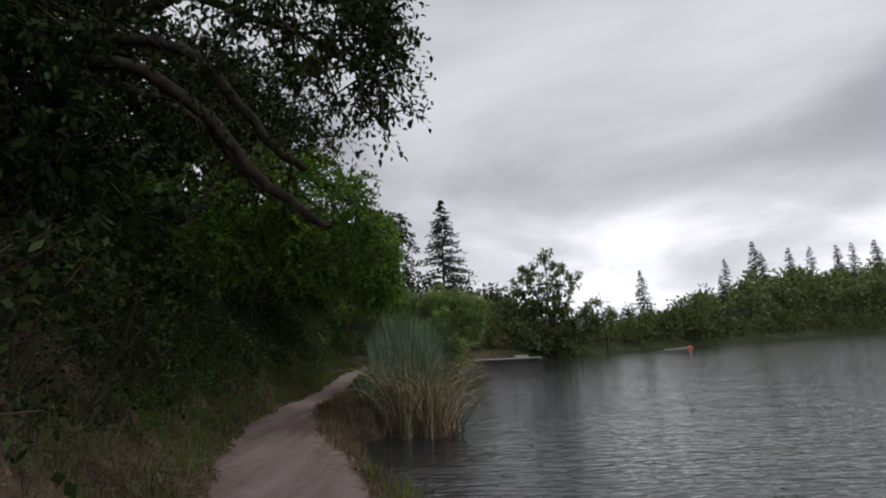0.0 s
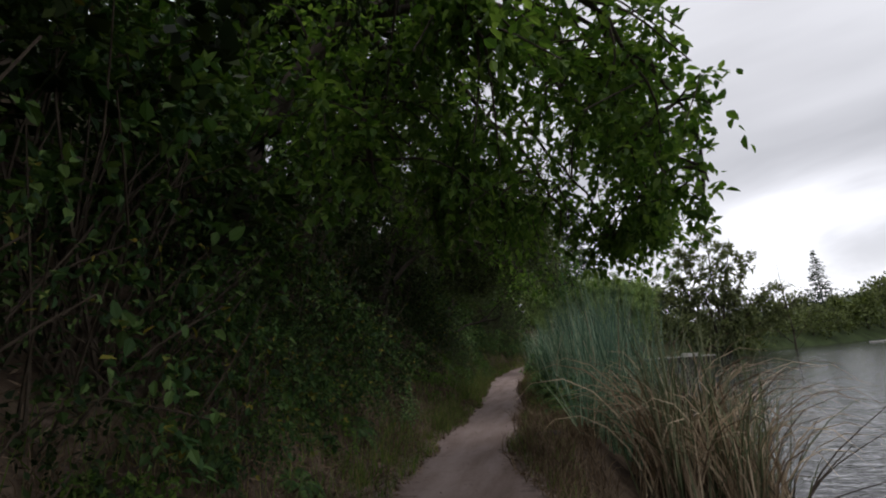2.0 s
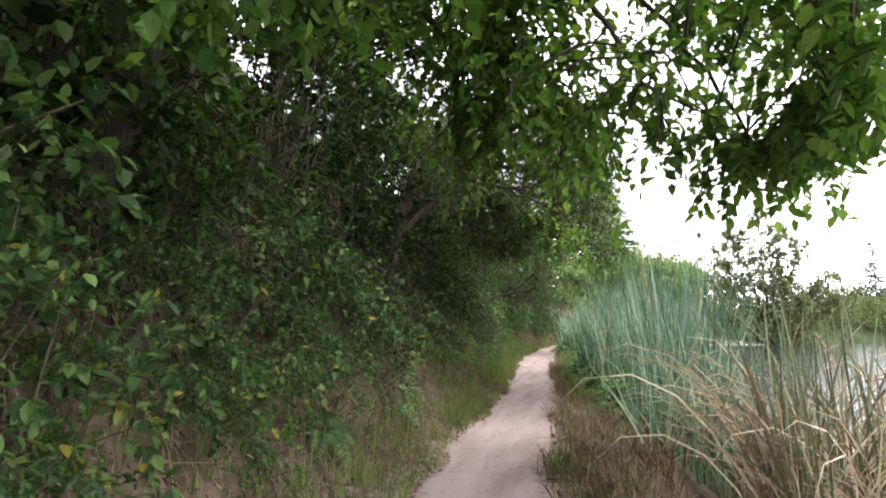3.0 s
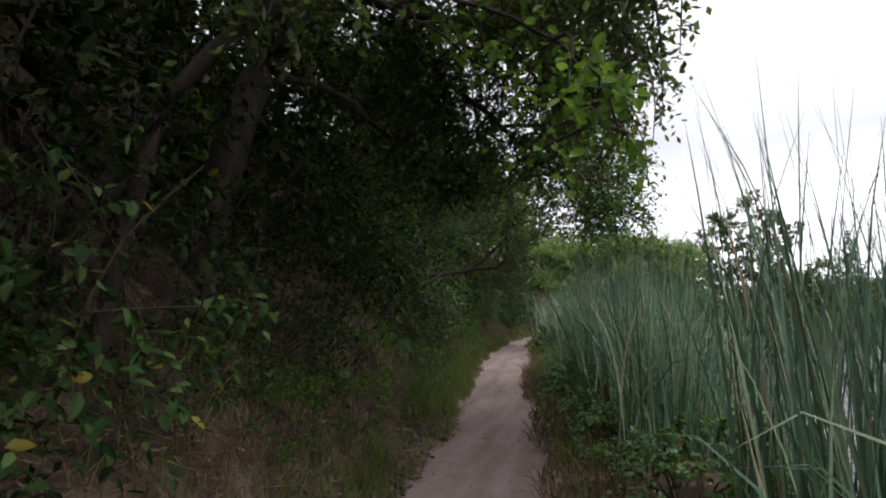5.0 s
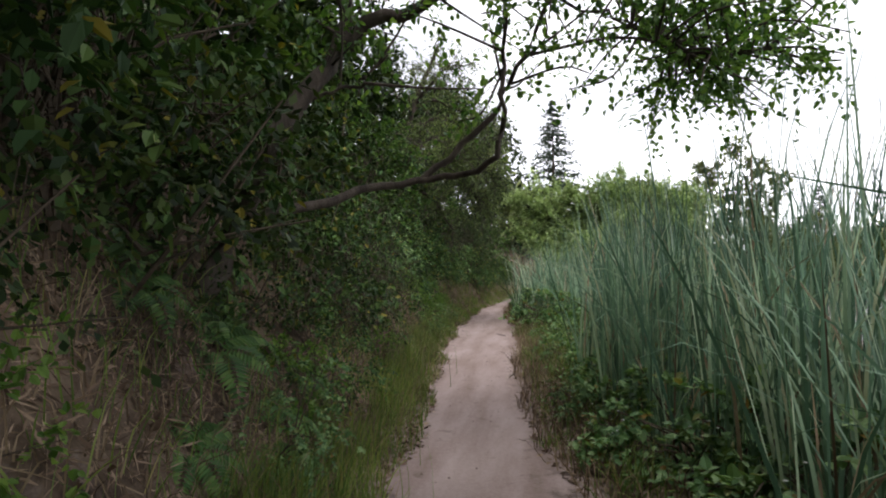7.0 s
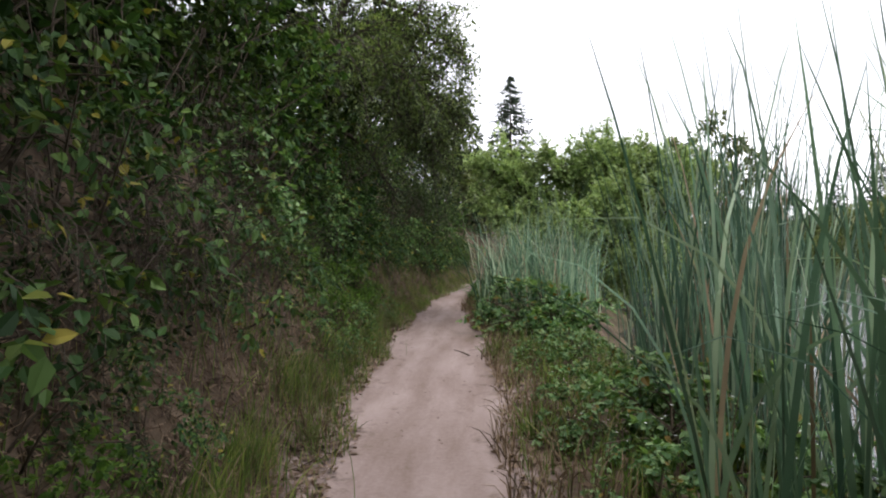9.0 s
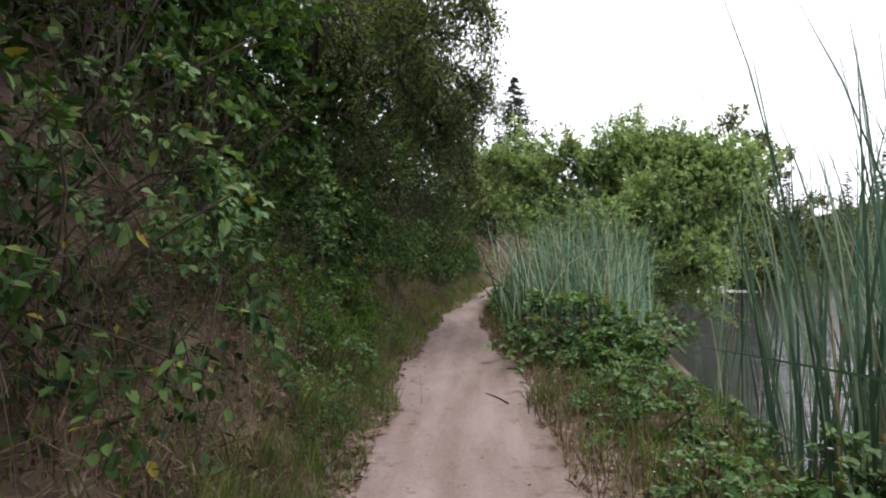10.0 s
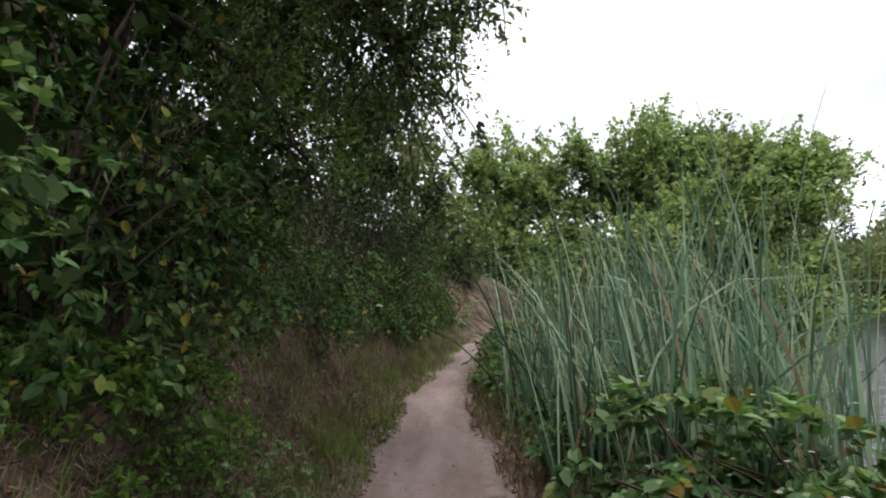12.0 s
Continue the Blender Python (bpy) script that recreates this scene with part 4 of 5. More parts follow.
# ---- cattails and reeds ----
def cattails(name, label, seed, count, rx, ry, h, material, dry=0.12, messy=0.0, group="cattail stands"):
    rng = np.random.default_rng(seed)
    ob = thing(name, label, "cattails", group)
    for share, mat, pname in ((1 - dry, material, "green_growth"), (dry, BLADE_DRY, "dead_growth")):
        n = max(int(count * share), 4)
        a = rng.uniform(0, 2 * np.pi, n)
        r = np.sqrt(rng.uniform(0, 1, n))
        base = np.stack([np.cos(a) * r * rx, np.sin(a) * r * ry, np.zeros(n)], 1)
        az = rng.uniform(0, 2 * np.pi, n)
        lean = np.abs(rng.normal(0, 0.15 + 0.25 * messy, n))
        bend = np.abs(rng.normal(0, 0.4 + 0.6 * messy, n))
        hh = h * rng.uniform(0.45, 1.08, n)
        kink = rng.random(n) < (0.13 + 0.25 * messy + (0.25 if pname == "dead_growth" else 0))
        if h > 2.5:
            kink &= rng.random(n) < 0.15
            lean, bend = np.minimum(lean, 0.16), np.minimum(bend, 0.5)
            hh = np.where(kink, hh * 0.45, hh)
        bend = np.where(kink, bend + rng.uniform(0.9, 2.1, n), bend)
        if pname == "dead_growth":
            hh *= rng.uniform(0.5, 1.0, n)
        v, q = ribbons(base, az, lean, hh, rng.uniform(0.012, 0.026, n) * (0.8 if h > 2.5 else 1.0), bend, rng, 7)
        part(pname, mesh_of(name + "_" + pname, v, q), mat, ob, kind="stuff")
    return ob


def dry_clump(seed, group):
    """Dead stalks propped against each other and folded over, with fading blades above them."""
    rng = np.random.default_rng(seed)
    ob = thing("dry_cattail_clump", "clump of cattails with propped straw-coloured dead stalks", "cattails", group)
    n = 46
    base = np.stack([rng.normal(0, 0.17, n), rng.normal(0, 0.17, n), np.zeros(n)], 1)
    bend = np.abs(rng.normal(0.5, 0.35, n)) + np.where(rng.random(n) < 0.3, rng.uniform(0.8, 1.8, n), 0)
    v, q = ribbons(base, rng.uniform(0, 6.28, n), np.abs(rng.normal(0, 0.2, n)), rng.uniform(1.1, 2.15, n), rng.uniform(0.011, 0.02, n), bend, rng, 7)
    part("green_growth", mesh_of("clump_green", v, q), BLADE_GREY, ob, kind="stuff")
    n = 80
    a = rng.uniform(0, 6.28, n)
    r = rng.uniform(0.2, 0.46, n)
    base = np.stack([np.cos(a) * r, np.sin(a) * r, np.zeros(n)], 1)
    one = ribbons(base, a + np.pi + rng.normal(0, 0.4, n), r * rng.uniform(0.5, 1.1, n), rng.uniform(0.7, 1.35, n), rng.uniform(0.009, 0.02, n), rng.normal(0, 0.12, n), rng, 4)
    n = 50
    a = rng.uniform(0, 6.28, n)
    base = np.stack([np.cos(a) * 0.15, np.sin(a) * 0.15, np.zeros(n)], 1)
    two = ribbons(base, a + rng.normal(0, 0.5, n), np.abs(rng.normal(0.1, 0.12, n)), rng.uniform(1.3, 2.2, n), rng.uniform(0.009, 0.018, n), rng.uniform(2.2, 3.3, n), rng, 8)
    n = 26
    a = rng.uniform(0, 6.28, n)
    base = np.stack([np.cos(a) * 0.2, np.sin(a) * 0.2, np.full(n, 0.05)], 1)
    three = ribbons(base, a, rng.uniform(1.0, 1.55, n), rng.uniform(0.3, 0.7, n), rng.uniform(0.008, 0.016, n), rng.normal(0.1, 0.2, n), rng, 4)
    v, q = join([one, two, three])
    part("dead_growth", mesh_of("clump_dead", v, q), BLADE_DRY, ob, kind="stuff")
    return ob


def reed_beds():
    rng = np.random.default_rng(8)
    g = "cattail stands"
    kinds = [
        cattails("cattail_stand", "dense stand of tall blue-green cattails in shallow water", 41, 84, 0.42, 0.45, 2.05, BLADE, 0.12, 0.14, group=g),
        cattails("cattail_stand", "tall upright green cattails at the lake edge", 42, 72, 0.4, 0.45, 2.75, BLADE_TALL, 0.12, 0.12, group=g),
        cattails("cattail_stand", "tangled bent green cattails at the lake edge", 43, 80, 0.45, 0.45, 1.85, BLADE, 0.25, 0.4, group=g),
        cattails("sparse_cattails", "few tall thin cattail blades standing in the water", 44, 26, 0.45, 0.5, 2.7, BLADE_TALL, 0.12, 0.16, group=g),
        dry_clump(45, g),
    ]
    spots = []

    def put(k, x, y, s):
        z = max(float(land(x, y)), WATER_Z - 0.35) - 0.03
        spots.append((k, x, y, z, s, rng.uniform(0, 360), 0))
    # the dry clump by the water, passed first
    for x, y, s in ((-0.35, 11.5, 1.3), (0.1, 11.2, 1.25), (-0.45, 10.9, 1.0), (0.2, 10.7, 0.95), (-0.05, 11.8, 1.25), (0.3, 11.5, 1.2)):
        put(4, x, y, s)
    for x, y, s in ((-0.95, 12.2, 0.85), (-0.65, 12.7, 0.95), (-1.0, 12.9, 0.9), (-0.3, 12.7, 1.0)):
        put(2, x, y, s)
    for y in np.arange(16.5, 32.5, 0.6):
        lo = np.interp(y, [13, 15, 18, 20, 22, 24, 26, 27, 32], [1.6, 1.65, 1.6, 1.55, 1.5, 1.6, 1.5, 1.35, 1.35])
        hi = np.interp(y, [13, 15, 19, 21, 23, 25, 26, 27.5, 29, 31, 32.5], [1.9, 2.2, 2.7, 3.0, 3.0, 2.6, 1.6, 1.5, 2.2, 2.7, 3.4])
        for off in np.arange(lo, hi, 0.55):
            yy = y + rng.uniform(-0.25, 0.25)
            x = float(trail_x(yy)) + off + rng.uniform(-0.2, 0.2)
            near = (off - lo) / max(hi - lo, 0.1)
            if 22.9 < yy < 26.2:
                continue
            elif 22.2 < yy < 26.2:
                if rng.random() < (0.4 if yy > 24.4 else 0.0) or (yy < 24.4 and off < 1.75):
                    continue
                k, s = 3, rng.uniform(0.8, 1.05)
            elif 26.2 <= yy < 28.5:
                continue
            elif yy > 26.2:
                k, s = int(rng.choice([0, 0, 2])), rng.uniform(0.8, 1.05)
            elif yy > 18:
                k, s = (1, rng.uniform(0.95, 1.12)) if near > 0.25 or yy > 22.4 else (0, rng.uniform(0.85, 1.0))
            else:
                k, s = int(rng.choice([0, 0, 2])), rng.uniform(0.82, 1.0)
            put(k, x, yy, s)
    for y, off in ((13.7, 1.95), (14.0, 2.3), (14.3, 2.0), (14.4, 2.5), (14.7, 2.1), (14.9, 2.6), (18.6, 3.3), (19.4, 3.4), (21, 3.3), (22, 3.2)):
        put(1, float(trail_x(y)) + off, y, rng.uniform(0.95, 1.12))
    for x, y in ((-1.5, 23.5), (-1.05, 23.9), (-1.4, 24.3), (-0.9, 24.5), (-1.2, 24.9), (-0.7, 25.2), (-0.4, 24.5), (-0.95, 25.7), (-0.5, 25.9)):
        put(1, x, y, rng.uniform(1.08, 1.22))
    for y, off in ((26.9, 2.75), (27.2, 3.0), (29.2, 1.9), (29.8, 2.0)):
        put(3, float(trail_x(y)) + off, y, rng.uniform(0.9, 1.2))
    scatter(kinds, spots)


reed_beds()


def brambles():
    rng = np.random.default_rng(9)
    g = "brambles by the water"
    kinds = [
        shrub("bramble", "low dark green bramble mound with three-part leaves", 51, (0.6, 0.65, 0.42), 52, 5, 0.078, 0.75, LEAF_BRAMBLE, 0.15, True, "bramble", g, blossom=7),
        shrub("bramble", "sprawling bramble with arching stems beside the trail", 52, (0.7, 0.6, 0.36), 46, 5, 0.075, 0.75, LEAF_BRAMBLE, 0.25, True, "bramble", g, bare=20),
    ]
    spots = []
    for y in np.arange(13.2, 33.0, 0.62):
        for off in (0.52, 0.95, 1.3):
            if off > 1.2 and y > 19:
                continue
            yy = y + rng.uniform(-0.2, 0.2)
            if off > 0.6 and rng.random() < 0.35:
                continue
            if yy < 15 and off < 0.6 and rng.random() < 0.5:
                continue
            x = float(trail_x(yy) + half_width(yy)) + off + rng.uniform(-0.08, 0.15)
            s = rng.uniform(0.48, 0.7) if off < 0.6 else rng.uniform(0.8, 1.1)
            s *= np.interp(yy, [15, 19, 22, 25, 27, 33], [0.8, 1.0, 0.85, 0.8, 1.05, 1.0])
            s *= 0.62 if off > 0.6 and 25.2 < yy < 27.7 else 1.0
            spots.append((int(rng.integers(0, 2)), x, yy, max(float(land(x, yy)), WATER_Z) - 0.06, s, rng.uniform(0, 360), 0))
    for x, y, sc in ((-1.9, 22.9, 0.75), (-1.6, 23.4, 0.85), (-1.25, 23.1, 0.85), (-1.7, 24.1, 0.8), (-1.2, 23.9, 0.85), (-1.5, 24.7, 0.75)):
        spots.append((0, x, y, max(float(land(x, y)), WATER_Z) - 0.05, sc, rng.uniform(0, 360), 0))
    for y in (28.3, 28.9, 29.5, 30.2):
        for off in (1.5, 1.95):
            x = float(trail_x(y)) + off
            spots.append((0, x, y, float(land(x, y)) - 0.02, rng.uniform(1.0, 1.25), rng.uniform(0, 360), 0))
    for y in np.arange(33, 46, 1.0):
        x = float(trail_x(y) + half_width(y)) + 0.75
        spots.append((0, x, y, float(land(x, y)) - 0.05, 1.1, rng.uniform(0, 360), 0))
    scatter(kinds, spots)


brambles()


# ---- dead stems hanging on the bank ----
def dead_tangle(seed, wide, tall, n, label):
    """Dead canes: long arching stems that rise, fold over and hang, with short side twigs."""
    rng = np.random.default_rng(seed)
    ob = thing("dead_bramble", label, "bramble", "dead brambles on the bank")
    canes, sides = [], []
    for _ in range(n):
        f = np.array([rng.normal(-0.25, 0.15), rng.normal(0, wide * 0.45), rng.uniform(0.0, tall * 0.5)])
        top = f + [rng.uniform(0.1, 0.4), rng.normal(0, 0.3), tall * rng.uniform(0.2, 0.6)]
        end = top + [rng.uniform(0.05, 0.35), rng.normal(0, 0.35), -tall * rng.uniform(0.2, 0.75)]
        pts = curve_points([f, (f + top) / 2 + rng.normal(size=3) * 0.08, top, (top + end) / 2 + [0.1, 0, 0.05] + rng.normal(size=3) * 0.06, end], 10)
        r = rng.uniform(0.0018, 0.0048)
        canes.append(tube(pts, np.linspace(r, r * 0.4, 10), 4))
        for k in rng.integers(2, 9, 3):
            d = rand_dirs(rng, 1, -0.6)[0] * rng.uniform(0.08, 0.3)
            sides.append(tube([pts[k], pts[k] + d * 0.6 + [0, 0, -0.02], pts[k] + d + [0, 0, -0.07]], [0.0025, 0.002, 0.001], 3))
    v, q = join(canes)
    part("cane_tangle", mesh_of("canes", v, q, smooth=True), CANE, ob, kind="stuff")
    v, q = join(sides)
    part("twig_tangle", mesh_of("side_twigs", v, q), TWIG, ob, kind="stuff")
    return ob


def dead_tangles():
    rng = np.random.default_rng(14)
    kinds = [dead_tangle(101, 1.0, 1.2, 40, "tangle of dead grey-brown bramble canes hanging on the bank"),
             dead_tangle(102, 0.8, 0.8, 30, "loose dead bramble canes drooping over the bank's foot")]
    spots = []
    for k, y, off, up, s in ((0, 12.9, 1.1, 0.2, 1.0), (0, 13.6, 1.1, 0.3, 1.0), (0, 22.3, 0.85, 0.0, 0.9), (0, 23.2, 0.85, 0.1, 1.0), (1, 24.0, 0.7, 0.1, 1.0), (0, 24.7, 1.0, 0.4, 0.9),
                             (1, 20.9, 0.8, 0.1, 1.0), (1, 26.2, 0.9, 0.2, 0.9), (1, 17.0, 1.0, 0.4, 1.0)):
        x = float(trail_x(y) - half_width(y) - off)
        spots.append((k, x, y, float(land(x, y)) + up - 0.15, s, rng.uniform(-25, 25), 0))
    scatter(kinds, spots)


dead_tangles()


# ---- grass, ferns, litter ----
def grass_sheet(name, label, seed, n, place, h, material, bend=0.5, w=0.006, kind="stuff"):
    rng = np.random.default_rng(seed)
    x, y = place(rng, n)
    ok = land(x, y) > WATER_Z - 0.03
    x, y = x[ok], y[ok]
    n = len(x)
    base = np.stack([x, y, land(x, y) - 0.01], 1)
    hh = h * rng.uniform(0.4, 1.2, n)
    v, q = ribbons(base, rng.uniform(0, 2 * np.pi, n), np.abs(rng.normal(0, 0.35, n)), hh, np.full(n, w), np.abs(rng.normal(bend, 0.4, n)), rng, 4)
    tagged(part(name, mesh_of(name, v, q), material), label, "grass", kind=kind)


def left_edge(lo, hi):
    def f(rng, n):
        y = rng.uniform(0.5, 44, n)
        k = np.sin(y * 1.9) + np.sin(y * 0.77 + 1) + rng.normal(0, 0.8, n)
        y = np.where(k < -0.3, y + rng.uniform(-2, 2, n), y)
        return trail_x(y) - half_width(y) - rng.uniform(lo, hi, n) ** 1.0, y
    return f


def right_edge(lo, hi, y0=0.5, y1=44):
    def f(rng, n):
        y = rng.uniform(y0, y1, n)
        return trail_x(y) + half_width(y) + rng.uniform(lo, hi, n), y
    return f


grass_sheet("edge_grass", "green grass along the foot of the bank", 61, 13000, left_edge(-0.16, 0.4), 0.15, GRASS)
grass_sheet("bank_grass", "thin green and yellow grass on the bank", 62, 9000, left_edge(0.1, 1.1), 0.3, GRASS, 0.9)
grass_sheet("bank_straw", "dry brown grass hanging on the bank", 63, 15000, left_edge(0.0, 1.1), 0.22, STRAW, 1.5, 0.006)
grass_sheet("shore_grass", "green grass tufts between trail and water", 64, 7000, right_edge(-0.02, 0.6), 0.2, GRASS, 0.7)
grass_sheet("shore_straw", "dry straw lying along the trail's edge", 65, 9000, right_edge(-0.12, 0.5), 0.26, STRAW, 1.8, 0.008)


grass_sheet("fallen_straw", "dark dead cattail straw fallen on the muddy shore", 93, 3200, right_edge(0.12, 0.95, 9.0, 14.0), 0.26, STRAW, 1.9, 0.009)
grass_sheet("shore_sedge", "low green sedge on the mud between brambles and water", 94, 3600, right_edge(0.3, 1.7, 20.0, 30.0), 0.3, GRASS, 0.9, 0.007)


def litter():
    rng = np.random.default_rng(66)
    n = 30000
    y = rng.uniform(1, 36, n)
    x = np.where(rng.random(n) < 0.78, trail_x(y) - half_width(y) - np.abs(rng.normal(0.3, 0.55, n)) + 0.18, trail_x(y) + half_width(y) + np.abs(rng.normal(0.1, 0.3, n)) - 0.1)
    ok = land(x, y) > WATER_Z
    x, y = x[ok], y[ok]
    p = np.stack([x, y, land(x, y) + 0.012], 1)
    L = rng.uniform(0.025, 0.075, len(p))
    v, q = sprays(p, rand_dirs(rng, len(p)) * [1, 1, 0.35], rand_dirs(rng, len(p), 2.5), L, L * 0.5)
    tagged(part("leaf_litter", mesh_of("leaf_litter", v, q), LITTER), "brown dead leaves scattered on bank and trail edge", "leaf litter", kind="stuff")


litter()


def twig_mat():
    """Short broken stalks matted over the face of the bank."""
    rng = np.random.default_rng(78)
    n = 62000
    y = np.concatenate([rng.uniform(2, 36, n // 2), rng.uniform(15, 31, n - n // 2)])
    d = rng.uniform(-0.12, 1.0, n) + np.where(rng.random(n) < 0.35, rng.uniform(0, 1.0, n), 0)
    d = np.where((d < 0.1) & (rng.random(n) < 0.5), d + 0.4, d)
    x = trail_x(y) - half_width(y) - d
    k = np.clip(d / 0.35, 0, 1)[:, None]
    nrm = unit(np.array([0, 0, 1.0]) * (1 - k) + np.array([0.76, 0, 0.65]) * k)
    down = unit(np.cross(nrm, np.array([0, -1.0, 0])))
    a = rng.uniform(0, 6.28, n)[:, None]
    along = down * np.sin(a) + np.array([0, 1.0, 0]) * np.cos(a) + nrm * rng.normal(0, 0.3, (n, 1))
    p = np.stack([x, y, land(x, y)], 1) + nrm * rng.uniform(0.004, 0.03, (n, 1))
    L = rng.uniform(0.03, 0.13, n)
    v, q = sprays(p, along, nrm + rng.normal(0, 0.4, (n, 3)), L * 0.9, rng.uniform(0.004, 0.011, n))
    tagged(part("twig_mat", mesh_of("twig_mat", v, q), LITTER), "matted dry stalks and broken twigs on the bank", "twigs", kind="stuff")


twig_mat()


def ground_ivy():
    rng = np.random.default_rng(75)
    n = 26000
    y = rng.uniform(-1, 46, n)
    d = 0.75 + 3.3 * rng.uniform(0, 1, n) ** 1.5
    patch = np.sin(y * 1.3 + 2 * np.sin(d * 2.2)) + np.sin(y * 3.1 + d * 2.5) * 0.6 + rng.normal(0, 0.5, n)
    keep = (patch > np.where((y > 25) & (y < 32), 1.0, 0.0)) | (d > 1.0)
    y, d = y[keep], d[keep]
    x = trail_x(y) - half_width(y) - d
    n = len(x)
    p = np.stack([x + 0.02, y, land(x, y) + rng.uniform(0.01, 0.14, n)], 1)
    L = rng.uniform(0.035, 0.07, n)
    v, q = sprays(p, rand_dirs(rng, n) + [0.7, 0, -0.4], rand_dirs(rng, n) * 0.7 + [0.7, -0.1, 0.8], L, L * 0.7)
    tagged(part("ground_ivy", mesh_of("ground_ivy", v, q), LEAF_OAK_SHADED), "dark green creeping leaves covering the bank", "ground cover", kind="stuff")


ground_ivy()


def verge_grass():
    """Tall soft grass leaning out from the foot of the bank, thickest on the long straight."""
    rng = np.random.default_rng(92)
    src = thing("verge_grass", "tall yellow-green grass leaning over the trail's edge", "grass tuft", "tall grass by the trail")
    n = 150
    base = np.stack([rng.normal(0, 0.12, n), rng.normal(0, 0.16, n), np.zeros(n) - 0.02], 1)
    v, q = ribbons(base, rng.normal(0, 1.3, n), np.abs(rng.normal(0.15, 0.2, n)), rng.uniform(0.2, 0.58, n), rng.uniform(0.004, 0.008, n), np.abs(rng.normal(0.8, 0.45, n)), rng, 6)
    part("blade_mass", mesh_of("verge_blades", v, q), GRASS, src, kind="stuff")
    n = 50
    base = np.stack([rng.normal(0, 0.14, n), rng.normal(0, 0.18, n), np.zeros(n) - 0.02], 1)
    v, q = ribbons(base, rng.normal(0, 1.5, n), np.abs(rng.normal(0.2, 0.25, n)), rng.uniform(0.2, 0.6, n), rng.uniform(0.003, 0.006, n), np.abs(rng.normal(1.0, 0.5, n)), rng, 6)
    part("straw_mass", mesh_of("verge_straw", v, q), STRAW, src, "dry straw blades", kind="stuff")
    first = True
    for y in list(np.arange(13.2, 15.4, 0.5)) + list(np.arange(17.2, 22.4, 0.27)) + list(np.arange(22.6, 31, 0.5)):
        yy = y + rng.uniform(-0.15, 0.15)
        x = float(trail_x(yy) - half_width(yy) - rng.uniform(0.02, 0.32))
        sc = rng.uniform(0.55, 1.0) * (1.0 if 17 < yy < 22 else 0.75)
        m = pose(x, yy, float(land(x, yy)), 0, 0, rng.uniform(-30, 30)) @ Matrix.Diagonal((sc, sc, sc, 1))
        if first:
            src.matrix_basis, first = m, False
        else:
            copy_thing(src, m).matrix_basis = m


verge_grass()


def grass_tufts():
    rng = np.random.default_rng(76)
    src = thing("grass_tuft", "fresh green grass tuft at the foot of the bank", "grass tuft", "grass tufts by the trail")
    n = 70
    base = np.stack([rng.normal(0, 0.06, n), rng.normal(0, 0.06, n), np.zeros(n) - 0.01], 1)
    v, q = ribbons(base, rng.uniform(0, 6.28, n), np.abs(rng.normal(0, 0.4, n)), rng.uniform(0.1, 0.28, n), np.full(n, 0.007), np.abs(rng.normal(0.7, 0.4, n)), rng, 5)
    part("blade_mass", mesh_of("tuft_blades", v, q), GRASS, src, kind="stuff")
    first = True
    for k in range(34):
        y = 4.5 + k * 0.95 + rng.uniform(-0.3, 0.3)
        side = -1 if rng.random() < 0.7 else 1
        x = float(trail_x(y) + side * (half_width(y) + rng.uniform(0.0, 0.25)))
        sc = rng.uniform(0.6, 1.3)
        m = pose(x, y, float(land(x, y)), 0, 0, rng.uniform(0, 360)) @ Matrix.Diagonal((sc, sc, sc, 1))
        if first:
            src.matrix_basis, first = m, False
        else:
            copy_thing(src, m).matrix_basis = m


grass_tufts()


def bank_twigs():
    rng = np.random.default_rng(77)
    n = 5000
    y = rng.uniform(1, 36, n)
    x = trail_x(y) - half_width(y) - np.abs(rng.normal(0.45, 0.4, n))
    base = np.stack([x, y, land(x, y) + 0.015], 1)
    v, q = ribbons(base, rng.normal(-0.4, 1.2, n), rng.uniform(1.0, 2.0, n), rng.uniform(0.08, 0.35, n), rng.uniform(0.003, 0.007, n), rng.normal(0, 0.5, n), rng, 4)
    tagged(part("bank_twigs", mesh_of("bank_twigs", v, q), STRAW), "dead twigs and stalks strewn over the bank", "twigs", kind="stuff")


bank_twigs()


def pebbles():
    rng = np.random.default_rng(69)
    n = 500
    y = rng.uniform(1, 34, n)
    x = trail_x(y) + half_width(y) * np.clip(rng.normal(0, 0.75, n), -1.5, 1.5)
    r = rng.uniform(0.003, 0.011, n)
    p = np.stack([x, y, land(x, y) + r * 0.3], 1)
    k = np.array([[1, 0, 0], [0, 1, 0], [-1, 0, 0], [0, -1, 0], [0, 0, 0.7], [0, 0, -0.7]]) * 1.0
    v = p[:, None] + k[None] * r[:, None, None] * rng.uniform(0.7, 1.3, (n, 6, 1))
    f = np.array([[0, 1, 4], [1, 2, 4], [2, 3, 4], [3, 0, 4], [1, 0, 5], [2, 1, 5], [3, 2, 5], [0, 3, 5]])
    t = (np.arange(n) * 6)[:, None, None] + f[None]
    tagged(part("pebbles", mesh_of("pebbles", v, None, t.reshape(-1, 3)), GRIT), "small stones and crumbs lying on the trail", "pebbles", kind="stuff")


pebbles()


